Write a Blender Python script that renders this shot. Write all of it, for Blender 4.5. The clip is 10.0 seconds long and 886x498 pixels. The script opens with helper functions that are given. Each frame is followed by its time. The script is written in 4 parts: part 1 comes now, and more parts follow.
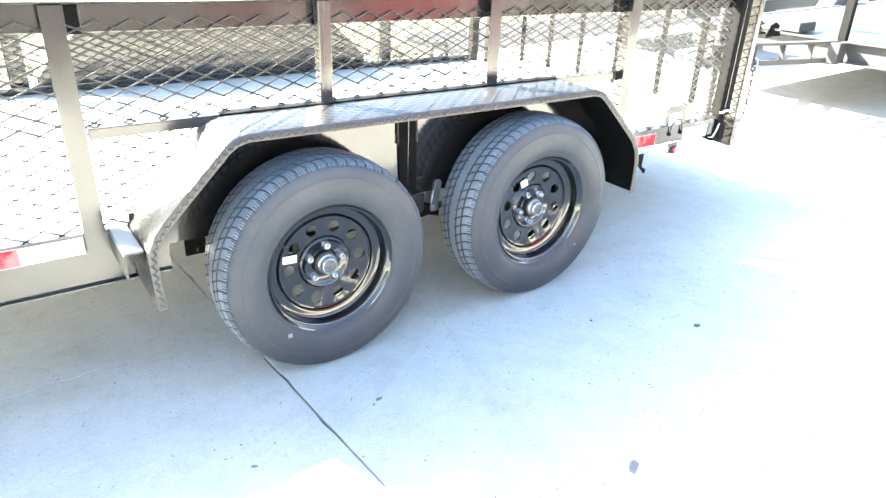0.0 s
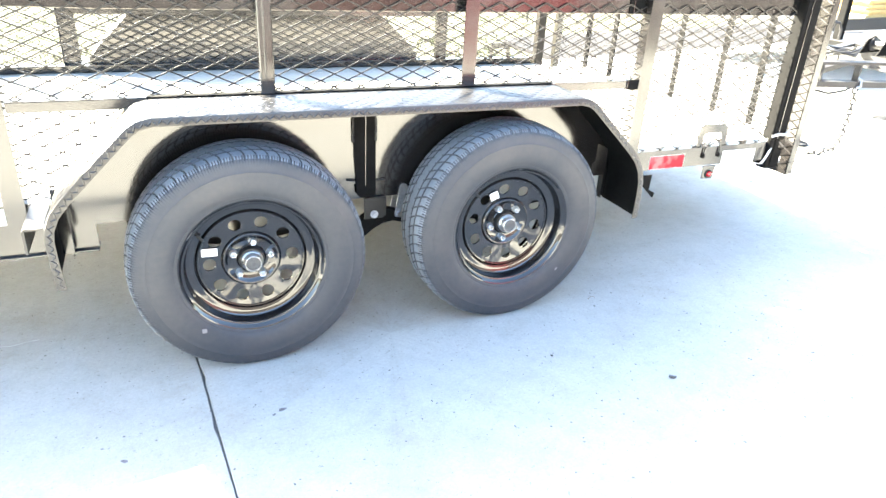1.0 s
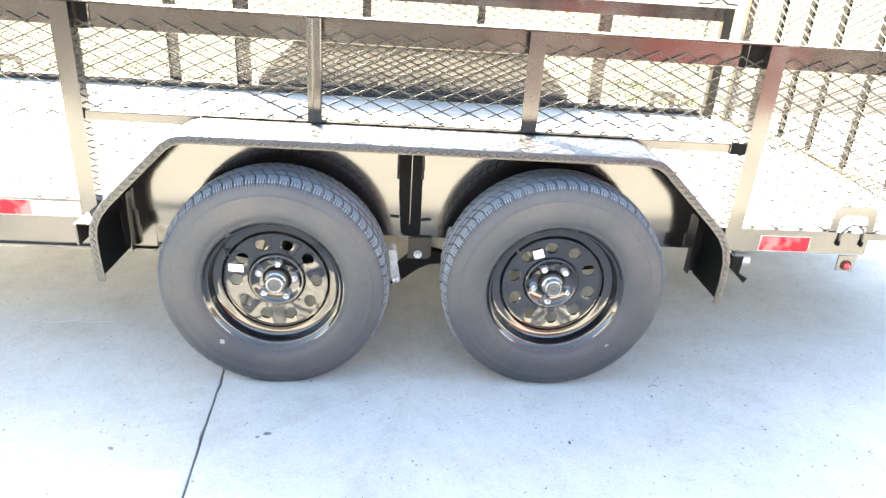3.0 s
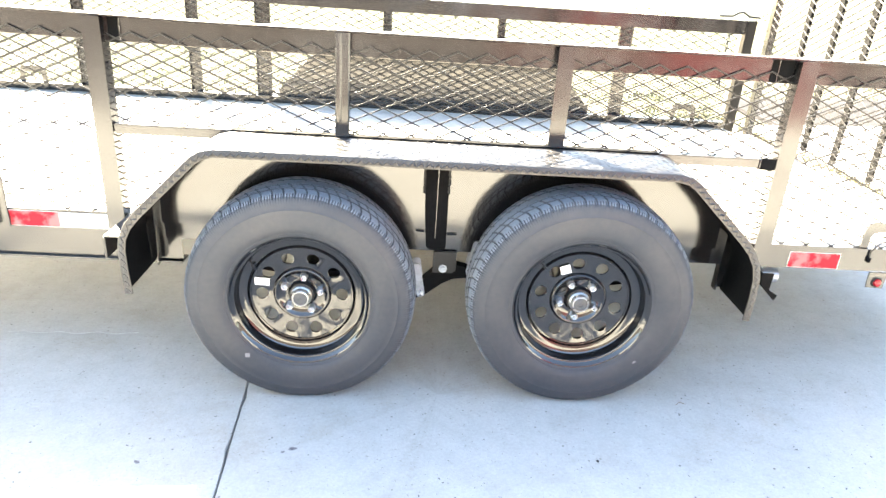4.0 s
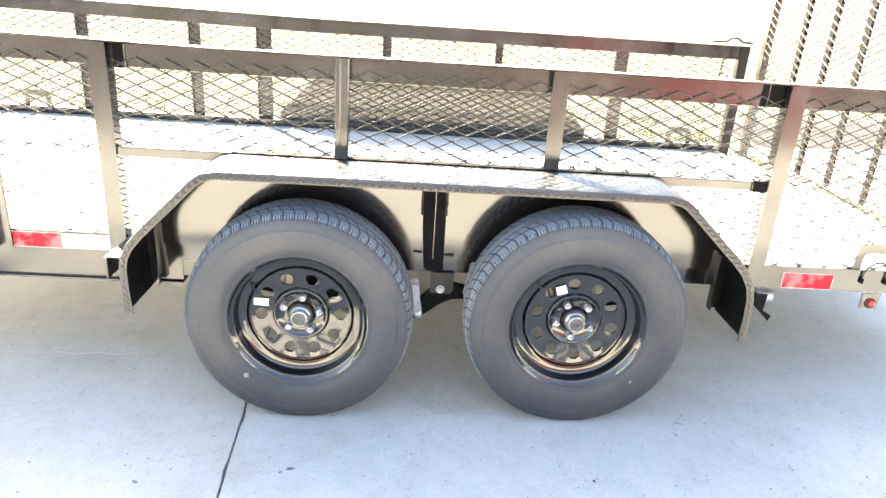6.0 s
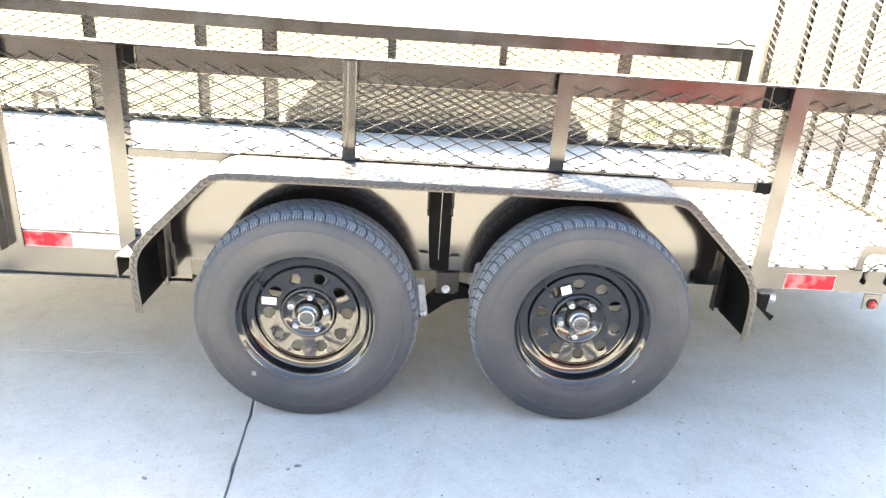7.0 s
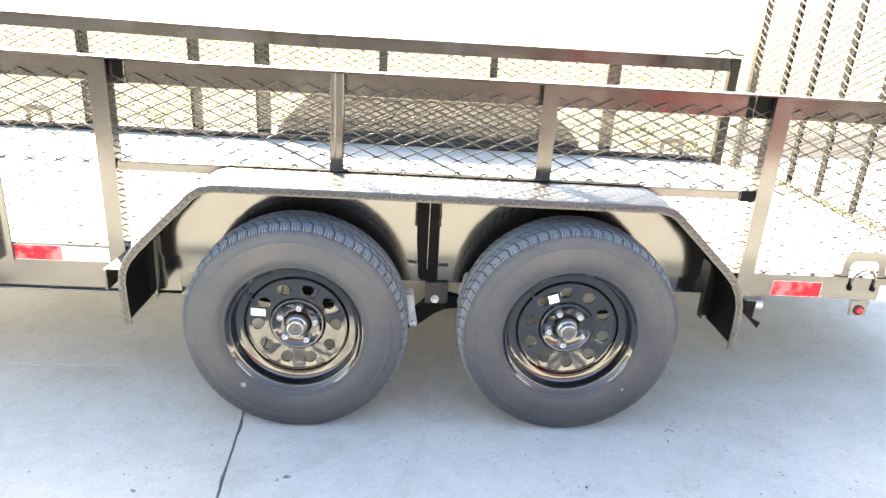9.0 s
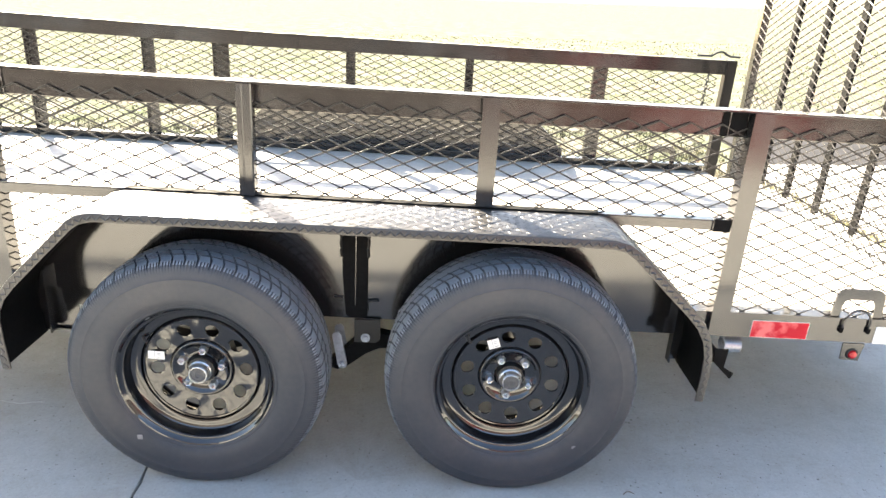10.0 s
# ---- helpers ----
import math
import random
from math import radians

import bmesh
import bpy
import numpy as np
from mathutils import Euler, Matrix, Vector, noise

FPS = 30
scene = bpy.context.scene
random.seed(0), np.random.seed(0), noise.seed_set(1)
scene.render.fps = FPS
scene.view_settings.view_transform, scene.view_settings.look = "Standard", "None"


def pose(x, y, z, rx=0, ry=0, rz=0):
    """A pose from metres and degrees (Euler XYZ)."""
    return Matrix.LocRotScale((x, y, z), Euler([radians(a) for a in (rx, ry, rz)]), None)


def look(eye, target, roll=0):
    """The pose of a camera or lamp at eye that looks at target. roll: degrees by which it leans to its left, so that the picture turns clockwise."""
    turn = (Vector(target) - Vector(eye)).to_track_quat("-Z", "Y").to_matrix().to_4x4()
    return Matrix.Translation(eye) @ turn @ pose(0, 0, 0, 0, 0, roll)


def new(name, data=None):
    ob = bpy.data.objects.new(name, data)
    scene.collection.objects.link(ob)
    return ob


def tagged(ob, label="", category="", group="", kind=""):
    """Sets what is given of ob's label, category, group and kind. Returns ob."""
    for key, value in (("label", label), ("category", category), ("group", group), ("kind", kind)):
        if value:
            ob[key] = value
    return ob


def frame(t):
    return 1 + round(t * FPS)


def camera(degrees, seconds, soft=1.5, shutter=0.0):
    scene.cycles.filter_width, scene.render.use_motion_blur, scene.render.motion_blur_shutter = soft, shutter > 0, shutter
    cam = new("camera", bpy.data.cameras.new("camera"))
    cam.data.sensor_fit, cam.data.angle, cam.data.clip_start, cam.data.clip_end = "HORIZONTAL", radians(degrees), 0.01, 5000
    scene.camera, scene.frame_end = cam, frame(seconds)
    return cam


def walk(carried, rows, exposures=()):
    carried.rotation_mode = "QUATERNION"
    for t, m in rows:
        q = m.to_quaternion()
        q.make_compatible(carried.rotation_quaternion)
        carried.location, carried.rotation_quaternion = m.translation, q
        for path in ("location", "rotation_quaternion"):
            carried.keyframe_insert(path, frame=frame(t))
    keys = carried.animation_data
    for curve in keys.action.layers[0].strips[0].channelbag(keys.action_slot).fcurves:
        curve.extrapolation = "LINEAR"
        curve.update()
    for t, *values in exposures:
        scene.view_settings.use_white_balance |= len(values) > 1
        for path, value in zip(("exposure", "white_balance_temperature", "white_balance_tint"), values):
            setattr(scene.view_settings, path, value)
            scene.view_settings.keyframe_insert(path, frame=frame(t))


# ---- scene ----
cam = camera(67.0, 10.0)
PATH = [
    (0, (-1.18, -1.693, 1.299), (-0.153, -0.222, 0.415), 0.8),
    (0.5, (-0.874, -1.791, 1.304), (-0.062, -0.196, 0.412), 1.4),
    (1, (-0.599, -1.818, 1.254), (0.112, -0.168, 0.374), 1.6),
    (1.5, (-0.378, -1.843, 1.235), (0.21, -0.138, 0.372), 1.8),
    (2, (-0.153, -1.801, 1.252), (0.173, -0.021, 0.401), 1.8),
    (2.5, (-0.009, -1.78, 1.247), (0.154, 0.034, 0.42), 1.8),
    (3, (-0.025, -1.811, 1.26), (0.083, 0.016, 0.454), 2.1),
    (3.2, (-0.0351, -1.8098, 1.264), (0.0623, 0.0208, 0.4604), 2.06),
    (4.5, (-0.08, -1.787, 1.272), (-0.009, 0.061, 0.509), 2.1),
    (5, (-0.07, -1.795, 1.275), (0.0, 0.061, 0.533), 2.1),
    (5.5, (-0.064, -1.808, 1.275), (0.004, 0.055, 0.55), 2.0),
    (5.7, (-0.064, -1.8127, 1.2752), (0.007, 0.051, 0.553), 2.0),
    (6.8, (-0.0725, -1.837, 1.279), (0.004, 0.028, 0.560), 2.07),
    (7, (-0.077, -1.842, 1.279), (-0.009, 0.025, 0.563), 2.1),
    (7.5, (-0.116, -1.87, 1.278), (-0.048, 0.003, 0.581), 2.0),
    (8, (-0.152, -1.919, 1.275), (-0.084, -0.04, 0.591), 1.9),
    (8.5, (-0.148, -1.915, 1.277), (-0.077, -0.037, 0.593), 1.8),
    (9, (-0.048, -1.855, 1.285), (0.027, 0.022, 0.597), 1.7),
    (9.5, (0.082, -1.783, 1.302), (0.142, 0.094, 0.614), 1.6),
    (10, (0.197, -1.572, 1.303), (0.235, 0.301, 0.602), 1.8),
]
EXPOSURES = [(0, 4.88, 6350, 3), (1.0, 4.93, 6650, 4), (2.0, 4.92, 7000, 6), (4.5, 4.82, 7200, 7), (7.0, 4.70, 7300, 8), (9.0, 4.57, 7300, 8), (9.5, 4.34, 7250, 9), (10.0, 3.86, 7050, 9)]
walk(cam, [(t, look(eye, target, roll)) for t, eye, target, roll in PATH], EXPOSURES)

# ---- light ----
SUN_TRAVEL = Vector((0.83, -1.21, -1.0)).normalized()
sun_from = -SUN_TRAVEL
world = bpy.data.worlds.new("sky")
scene.world = world
world.use_nodes = True
wn = world.node_tree
sky = wn.nodes.new("ShaderNodeTexSky")
sky.sky_type = "NISHITA"
sky.sun_disc = False
sky.dust_density = 2.0
sky.air_density = 1.0
sky.sun_elevation = math.asin(sun_from.z)
sky.sun_rotation = math.atan2(sun_from.x, sun_from.y)
wn.nodes["Background"].inputs["Strength"].default_value = 0.055
wn.links.new(sky.outputs["Color"], wn.nodes["Background"].inputs["Color"])
sun = new("sun", bpy.data.lights.new("sun", "SUN"))
sun.data.energy = 4.6
sun.data.angle = radians(0.53)
sun.data.color = (1.0, 0.90, 0.74)
sun.matrix_world = look((-6, 10, 8), Vector((-6, 10, 8)) + SUN_TRAVEL)


# ---- materials ----
def material(name, base, rough=0.5, metal=0.0, vary=0.0, scale=8.0, fine=120.0, bump=0.0, bump_scale=60.0, coat=0.0, ior=1.5, second=None, rough_vary=0.0, per_object=0.0):
    """A principled material with two scales of colour variation, roughness wear and a fine relief."""
    m = bpy.data.materials.new(name)
    m.use_nodes = True
    nt = m.node_tree
    p = nt.nodes["Principled BSDF"]
    p.inputs["Roughness"].default_value = rough
    p.inputs["Metallic"].default_value = metal
    p.inputs["IOR"].default_value = ior
    p.inputs["Coat Weight"].default_value = coat
    p.inputs["Coat Roughness"].default_value = 0.06
    geo = nt.nodes.new("ShaderNodeNewGeometry")
    where = geo.outputs["Position"]
    col = None
    if vary > 0:
        big = nt.nodes.new("ShaderNodeTexNoise")
        big.inputs["Scale"].default_value = scale
        big.inputs["Detail"].default_value = 5
        small = nt.nodes.new("ShaderNodeTexNoise")
        small.inputs["Scale"].default_value = fine
        small.inputs["Detail"].default_value = 3
        nt.links.new(where, big.inputs["Vector"])
        nt.links.new(where, small.inputs["Vector"])
        mix = nt.nodes.new("ShaderNodeMath")
        mix.operation = "MULTIPLY_ADD"
        mix.inputs[1].default_value = 0.65
        nt.links.new(big.outputs["Fac"], mix.inputs[0])
        sc = nt.nodes.new("ShaderNodeMath")
        sc.operation = "MULTIPLY"
        sc.inputs[1].default_value = 0.35
        nt.links.new(small.outputs["Fac"], sc.inputs[0])
        nt.links.new(sc.outputs[0], mix.inputs[2])
        ramp = nt.nodes.new("ShaderNodeValToRGB")
        ramp.color_ramp.elements[0].position = 0.32
        ramp.color_ramp.elements[1].position = 0.68
        lo = second or tuple(c * (1 - vary) for c in base)
        hi = base if second else tuple(min(1, c * (1 + vary)) for c in base)
        ramp.color_ramp.elements[0].color = (*lo, 1)
        ramp.color_ramp.elements[1].color = (*hi, 1)
        nt.links.new(mix.outputs[0], ramp.inputs["Fac"])
        col = ramp.outputs["Color"]
        if per_object > 0:
            oi = nt.nodes.new("ShaderNodeObjectInfo")
            hsv = nt.nodes.new("ShaderNodeHueSaturation")
            mr = nt.nodes.new("ShaderNodeMapRange")
            mr.inputs["To Min"].default_value = 1 - per_object
            mr.inputs["To Max"].default_value = 1 + per_object
            nt.links.new(oi.outputs["Random"], mr.inputs["Value"])
            nt.links.new(mr.outputs["Result"], hsv.inputs["Value"])
            nt.links.new(col, hsv.inputs["Color"])
            col = hsv.outputs["Color"]
        nt.links.new(col, p.inputs["Base Color"])
        if rough_vary > 0:
            rr = nt.nodes.new("ShaderNodeMapRange")
            rr.inputs["To Min"].default_value = max(0.02, rough - rough_vary)
            rr.inputs["To Max"].default_value = rough + rough_vary
            rr.inputs["From Min"].default_value = 0.3
            rr.inputs["From Max"].default_value = 0.7
            nt.links.new(big.outputs["Fac"], rr.inputs["Value"])
            nt.links.new(rr.outputs["Result"], p.inputs["Roughness"])
    else:
        p.inputs["Base Color"].default_value = (*base, 1)
    if bump > 0:
        bn = nt.nodes.new("ShaderNodeTexNoise")
        bn.inputs["Scale"].default_value = bump_scale
        bn.inputs["Detail"].default_value = 4
        nt.links.new(where, bn.inputs["Vector"])
        bp = nt.nodes.new("ShaderNodeBump")
        bp.inputs["Strength"].default_value = bump
        bp.inputs["Distance"].default_value = 0.004
        nt.links.new(bn.outputs["Fac"], bp.inputs["Height"])
        nt.links.new(bp.outputs["Normal"], p.inputs["Normal"])
    return m


def concrete_material():
    """Broom-finished concrete: broad stains, mottling, sand grain, dark specks and pits."""
    m = bpy.data.materials.new("concrete")
    m.use_nodes = True
    nt = m.node_tree
    p = nt.nodes["Principled BSDF"]
    p.inputs["Roughness"].default_value = 0.85
    geo = nt.nodes.new("ShaderNodeNewGeometry")

    def noise_(scale, detail, rough=0.5):
        n = nt.nodes.new("ShaderNodeTexNoise")
        n.inputs["Scale"].default_value = scale
        n.inputs["Detail"].default_value = detail
        n.inputs["Roughness"].default_value = rough
        nt.links.new(geo.outputs["Position"], n.inputs["Vector"])
        return n.outputs["Fac"]

    def ramp(fac, stops):
        r = nt.nodes.new("ShaderNodeValToRGB")
        e = r.color_ramp.elements
        e[0].position, e[1].position = stops[0][0], stops[-1][0]
        e[0].color, e[1].color = (*stops[0][1], 1), (*stops[-1][1], 1)
        for pos, c in stops[1:-1]:
            e.new(pos).color = (*c, 1)
        nt.links.new(fac, r.inputs["Fac"])
        return r.outputs["Color"]

    def mult(a, b, fac=1.0):
        x = nt.nodes.new("ShaderNodeMix")
        x.data_type, x.blend_type = "RGBA", "MULTIPLY"
        x.inputs["Factor"].default_value = fac
        nt.links.new(a, x.inputs[6])
        nt.links.new(b, x.inputs[7])
        return x.outputs[2]
    base = ramp(noise_(0.8, 4, 0.55), [(0.3, (0.405, 0.406, 0.389)), (0.7, (0.432, 0.434, 0.417))])
    mott = ramp(noise_(2.3, 6, 0.7), [(0.36, (0.93, 0.905, 0.87)), (0.5, (1.0, 1.0, 1.0)), (0.66, (1.03, 1.03, 1.03))])
    patch = ramp(noise_(8.5, 6, 0.72), [(0.36, (0.925, 0.918, 0.905)), (0.52, (1.0, 1.0, 1.0)), (0.66, (1.035, 1.035, 1.035))])
    cloud = ramp(noise_(30, 5, 0.75), [(0.32, (0.925, 0.922, 0.915)), (0.55, (1.0, 1.0, 1.0))])
    grain = ramp(noise_(110, 4, 0.75), [(0.3, (0.86, 0.855, 0.845)), (0.58, (1.0, 1.0, 1.0)), (0.8, (1.04, 1.04, 1.04))])
    fleck = ramp(noise_(62, 3, 0.85), [(0.31, (0.50, 0.48, 0.45)), (0.37, (1.0, 1.0, 1.0)), (0.64, (1.0, 1.0, 1.0)), (0.71, (1.15, 1.15, 1.15))])
    vor = nt.nodes.new("ShaderNodeTexVoronoi")
    vor.inputs["Scale"].default_value = 24
    nt.links.new(geo.outputs["Position"], vor.inputs["Vector"])
    speck = ramp(vor.outputs["Distance"], [(0.05, (0.30, 0.28, 0.25)), (0.11, (1.0, 1.0, 1.0))])
    gate_ = ramp(noise_(4.1, 4, 0.7), [(0.50, (0.0, 0.0, 0.0)), (0.58, (1.0, 1.0, 1.0))])
    sm = nt.nodes.new("ShaderNodeMix")
    sm.data_type = "RGBA"
    nt.links.new(gate_, sm.inputs["Factor"])
    sm.inputs[6].default_value = (1, 1, 1, 1)
    nt.links.new(speck, sm.inputs[7])
    col = mult(mult(mult(mult(mult(mult(base, mott), patch), cloud), grain), fleck), sm.outputs[2])
    nt.links.new(col, p.inputs["Base Color"])
    bp = nt.nodes.new("ShaderNodeBump")
    bp.inputs["Strength"].default_value = 0.5
    bp.inputs["Distance"].default_value = 0.003
    nt.links.new(noise_(190, 4, 0.7), bp.inputs["Height"])
    nt.links.new(bp.outputs["Normal"], p.inputs["Normal"])
    return m


def lawn_material():
    """Thin dry lawn: green and straw patches, matted stems and dark gaps of soil."""
    m = bpy.data.materials.new("dry_lawn")
    m.use_nodes = True
    nt = m.node_tree
    p = nt.nodes["Principled BSDF"]
    p.inputs["Roughness"].default_value = 1.0
    p.inputs["IOR"].default_value = 1.01
    geo = nt.nodes.new("ShaderNodeNewGeometry")

    def layer(scale, detail, rough, stops):
        n = nt.nodes.new("ShaderNodeTexNoise")
        n.inputs["Scale"].default_value = scale
        n.inputs["Detail"].default_value = detail
        n.inputs["Roughness"].default_value = rough
        nt.links.new(geo.outputs["Position"], n.inputs["Vector"])
        r = nt.nodes.new("ShaderNodeValToRGB")
        e = r.color_ramp.elements
        e[0].position, e[1].position = stops[0][0], stops[-1][0]
        e[0].color, e[1].color = (*stops[0][1], 1), (*stops[-1][1], 1)
        for pos, c in stops[1:-1]:
            e.new(pos).color = (*c, 1)
        nt.links.new(n.outputs["Fac"], r.inputs["Fac"])
        return r.outputs["Color"]
    col = layer(1.6, 6, 0.65, [(0.36, (0.126, 0.122, 0.112)), (0.50, (0.098, 0.104, 0.086)), (0.64, (0.078, 0.094, 0.062))])
    for extra in (layer(9, 6, 0.7, [(0.36, (0.72, 0.66, 0.60)), (0.50, (1.0, 1.0, 1.0)), (0.66, (1.14, 1.12, 1.08))]),
                  layer(42, 4, 0.75, [(0.36, (0.45, 0.42, 0.36)), (0.47, (0.98, 0.98, 0.96)), (0.66, (1.25, 1.24, 1.2))])):
        x = nt.nodes.new("ShaderNodeMix")
        x.data_type, x.blend_type = "RGBA", "MULTIPLY"
        x.inputs["Factor"].default_value = 1.0
        nt.links.new(col, x.inputs[6])
        nt.links.new(extra, x.inputs[7])
        col = x.outputs[2]
    nt.links.new(col, p.inputs["Base Color"])
    return m


M_paint = material("black_enamel", (0.014, 0.013, 0.013), 0.17, vary=0.35, scale=6, fine=60, bump=0.06, bump_scale=9, ior=1.85, rough_vary=0.09)
M_plate = material("black_enamel_sheet", (0.013, 0.012, 0.012), 0.11, vary=0.3, scale=4, fine=40, bump=0.11, bump_scale=8, ior=1.83, rough_vary=0.03)
M_tread = material("black_enamel_tread_plate", (0.016, 0.015, 0.015), 0.36, vary=0.35, scale=7, fine=70, bump=0.05, bump_scale=40, ior=1.7, rough_vary=0.06)
M_mesh = material("black_enamel_mesh", (0.013, 0.0125, 0.012), 0.40, vary=0.3, scale=12, fine=90, ior=1.5)
M_under = material("black_undercoat", (0.010, 0.010, 0.010), 0.45, vary=0.4, scale=9, fine=80, bump=0.1)
M_rubber = material("tyre_rubber", (0.033, 0.040, 0.051), 0.47, vary=0.22, scale=5, fine=60, second=(0.060, 0.061, 0.066), bump=0.12, bump_scale=220, rough_vary=0.08, ior=1.42)
# tread tops: dust plus the sky's bluish sheen, put into the base colour
M_dust_sheen = material("dusty_sky_sheen_tread", (0.165, 0.186, 0.212), 0.38, vary=0.25, scale=14, fine=160, bump=0.1, bump_scale=220, rough_vary=0.08)
M_rim = material("gloss_black_rim", (0.01, 0.01, 0.011), 0.05, vary=0.3, scale=10, fine=90, ior=1.8, bump=0.02, bump_scale=25)
M_zinc = material("zinc_plated_steel", (0.66, 0.67, 0.68), 0.3, metal=1.0, vary=0.25, scale=40, fine=200, bump=0.1, bump_scale=120, rough_vary=0.08)
M_galv = material("weathered_galvanised_steel", (0.42, 0.45, 0.5), 0.42, metal=0.8, vary=0.3, scale=30, fine=160, bump=0.1)
M_paper = material("white_sticker", (0.8, 0.8, 0.79), 0.5, vary=0.04)
M_label = material("grey_label", (0.22, 0.22, 0.23), 0.5, vary=0.1)
M_ink = material("grey_print", (0.3, 0.3, 0.3), 0.5)
# paler red patches put the tape's view-dependent glare into its colour
M_red = material("red_reflective_tape", (0.76, 0.17, 0.17), 0.3, vary=0.35, scale=9, fine=22, bump=0.05, bump_scale=300, ior=1.2, second=(0.5, 0.014, 0.03))
for n_ in M_red.node_tree.nodes:
    if n_.type == "VALTORGB":
        n_.color_ramp.elements[0].position, n_.color_ramp.elements[1].position = 0.50, 0.57
M_white = material("white_reflective_tape", (0.82, 0.81, 0.78), 0.3, vary=0.06, scale=30, fine=250)
M_lens = material("red_lamp_lens", (0.55, 0.012, 0.02), 0.12, vary=0.2, coat=0.6)
M_dark = material("black_rubber_plug", (0.02, 0.02, 0.02), 0.6, vary=0.3)
M_cap = material("dull_zinc_cap", (0.60, 0.61, 0.62), 0.34, metal=1.0, vary=0.3, scale=50, fine=220, bump=0.08, bump_scale=140, rough_vary=0.1)
M_plug = material("grey_rubber_plug", (0.075, 0.077, 0.08), 0.5, vary=0.2, scale=60)
M_conc = concrete_material()
# dark colour that paints a shadow band lying on the ground
M_shade_band = material("dark_shade_band", (0.021, 0.021, 0.024), 0.9, vary=0.3, scale=2.0, fine=60, bump=0.3, bump_scale=120, ior=1.2)
M_joint = material("joint_filler", (0.17, 0.165, 0.155), 0.95, vary=0.3)
M_deck = material("pale_deck_lumber", (0.37, 0.352, 0.315), 0.7, vary=0.14, scale=5, fine=90, bump=0.2, bump_scale=90, per_object=0.06)
M_grass = lawn_material()
M_blade = material("grass_blade", (0.066, 0.082, 0.040), 0.85, vary=0.3, scale=0.9, fine=9, ior=1.1, second=(0.135, 0.118, 0.085))
M_weed = material("yellow_weed", (0.16, 0.158, 0.085), 0.85, vary=0.3, scale=9, fine=60, ior=1.1, second=(0.21, 0.19, 0.13))
M_leaf = material("dead_leaf", (0.16, 0.09, 0.045), 0.8, vary=0.4, scale=20, fine=80)
M_wall = material("dark_siding", (0.034, 0.029, 0.029), 0.6, vary=0.25, scale=1.2, fine=20)
M_brownwall = material("red_brown_siding", (0.042, 0.021, 0.020), 0.55, vary=0.25, scale=1.2, fine=20)
M_redwall = material("red_siding", (0.085, 0.017, 0.020), 0.5, vary=0.25, scale=1.2, fine=20)
M_satin = material("satin_black_paint", (0.012, 0.011, 0.011), 0.3, vary=0.4, scale=9, fine=80, bump=0.04, ior=1.35)
# flat black paint, also standing in for shade on strips and fender insides
M_matte = material("flat_black_paint_and_shade", (0.008, 0.008, 0.008), 0.7, vary=0.4, scale=9, fine=80, bump=0.1, ior=1.14)
M_pine = material("bare_pine", (0.55, 0.40, 0.17), 0.65, vary=0.2, scale=6, fine=60, bump=0.15)
M_smudge = material("grey_smudge", (0.15, 0.142, 0.152), 0.9, vary=0.25, scale=90, fine=300)
M_grit = material("dark_grit", (0.10, 0.098, 0.095), 0.9, vary=0.4, scale=60, fine=300)
M_grey = material("grey_primer", (0.028, 0.028, 0.03), 0.5, vary=0.2, scale=6)
M_box = material("grey_painted_steel", (0.030, 0.030, 0.032), 0.5, vary=0.2, scale=6)
M_cable = material("black_cable", (0.02, 0.02, 0.022), 0.45, vary=0.2)
M_wire = material("white_wire", (0.75, 0.74, 0.72), 0.4, vary=0.05)


# ---- mesh helpers ----
def mesh_of(name, bm, mat, smooth=False, normals=True):
    if normals:
        bmesh.ops.recalc_face_normals(bm, faces=bm.faces[:])
    me = bpy.data.meshes.new(name)
    bm.to_mesh(me)
    bm.free()
    me.materials.append(mat)
    if smooth:
        for f in me.polygons:
            f.use_smooth = True
        me.set_sharp_from_angle(angle=radians(32))
    return me


def part(name, bm, mat, parent=None, label="", smooth=False, at=None):
    ob = new(name, mesh_of(name, bm, mat, smooth))
    if parent is not None:
        ob.parent = parent
    if at is not None:
        ob.matrix_basis = at
    return tagged(ob, label)


def share(name, me, parent, at=None):
    ob = new(name, me)
    ob.parent = parent
    if at is not None:
        ob.matrix_basis = at
    return ob


def box(bm, x0, x1, y0, y1, z0, z1, bevel=0.0):
    v = [bm.verts.new((x, y, z)) for x in (x0, x1) for y in (y0, y1) for z in (z0, z1)]
    fs = [bm.faces.new([v[i] for i in q]) for q in ((0, 1, 3, 2), (4, 6, 7, 5), (0, 4, 5, 1), (2, 3, 7, 6), (0, 2, 6, 4), (1, 5, 7, 3))]
    if bevel:
        es = list({e for f in fs for e in f.edges})
        bmesh.ops.bevel(bm, geom=es, offset=bevel, segments=2, affect="EDGES")
    return bm


def prism(bm, pts, axis, a, b):
    """A closed outline in the two other axes, drawn out along axis from a to b."""
    def place(p, h):
        return {"x": (h, p[0], p[1]), "y": (p[0], h, p[1]), "z": (p[0], p[1], h)}[axis]
    lo = [bm.verts.new(place(p, a)) for p in pts]
    hi = [bm.verts.new(place(p, b)) for p in pts]
    n = len(pts)
    for i in range(n):
        bm.faces.new((lo[i], lo[(i + 1) % n], hi[(i + 1) % n], hi[i]))
    bm.faces.new(lo)
    bm.faces.new(hi)
    return bm


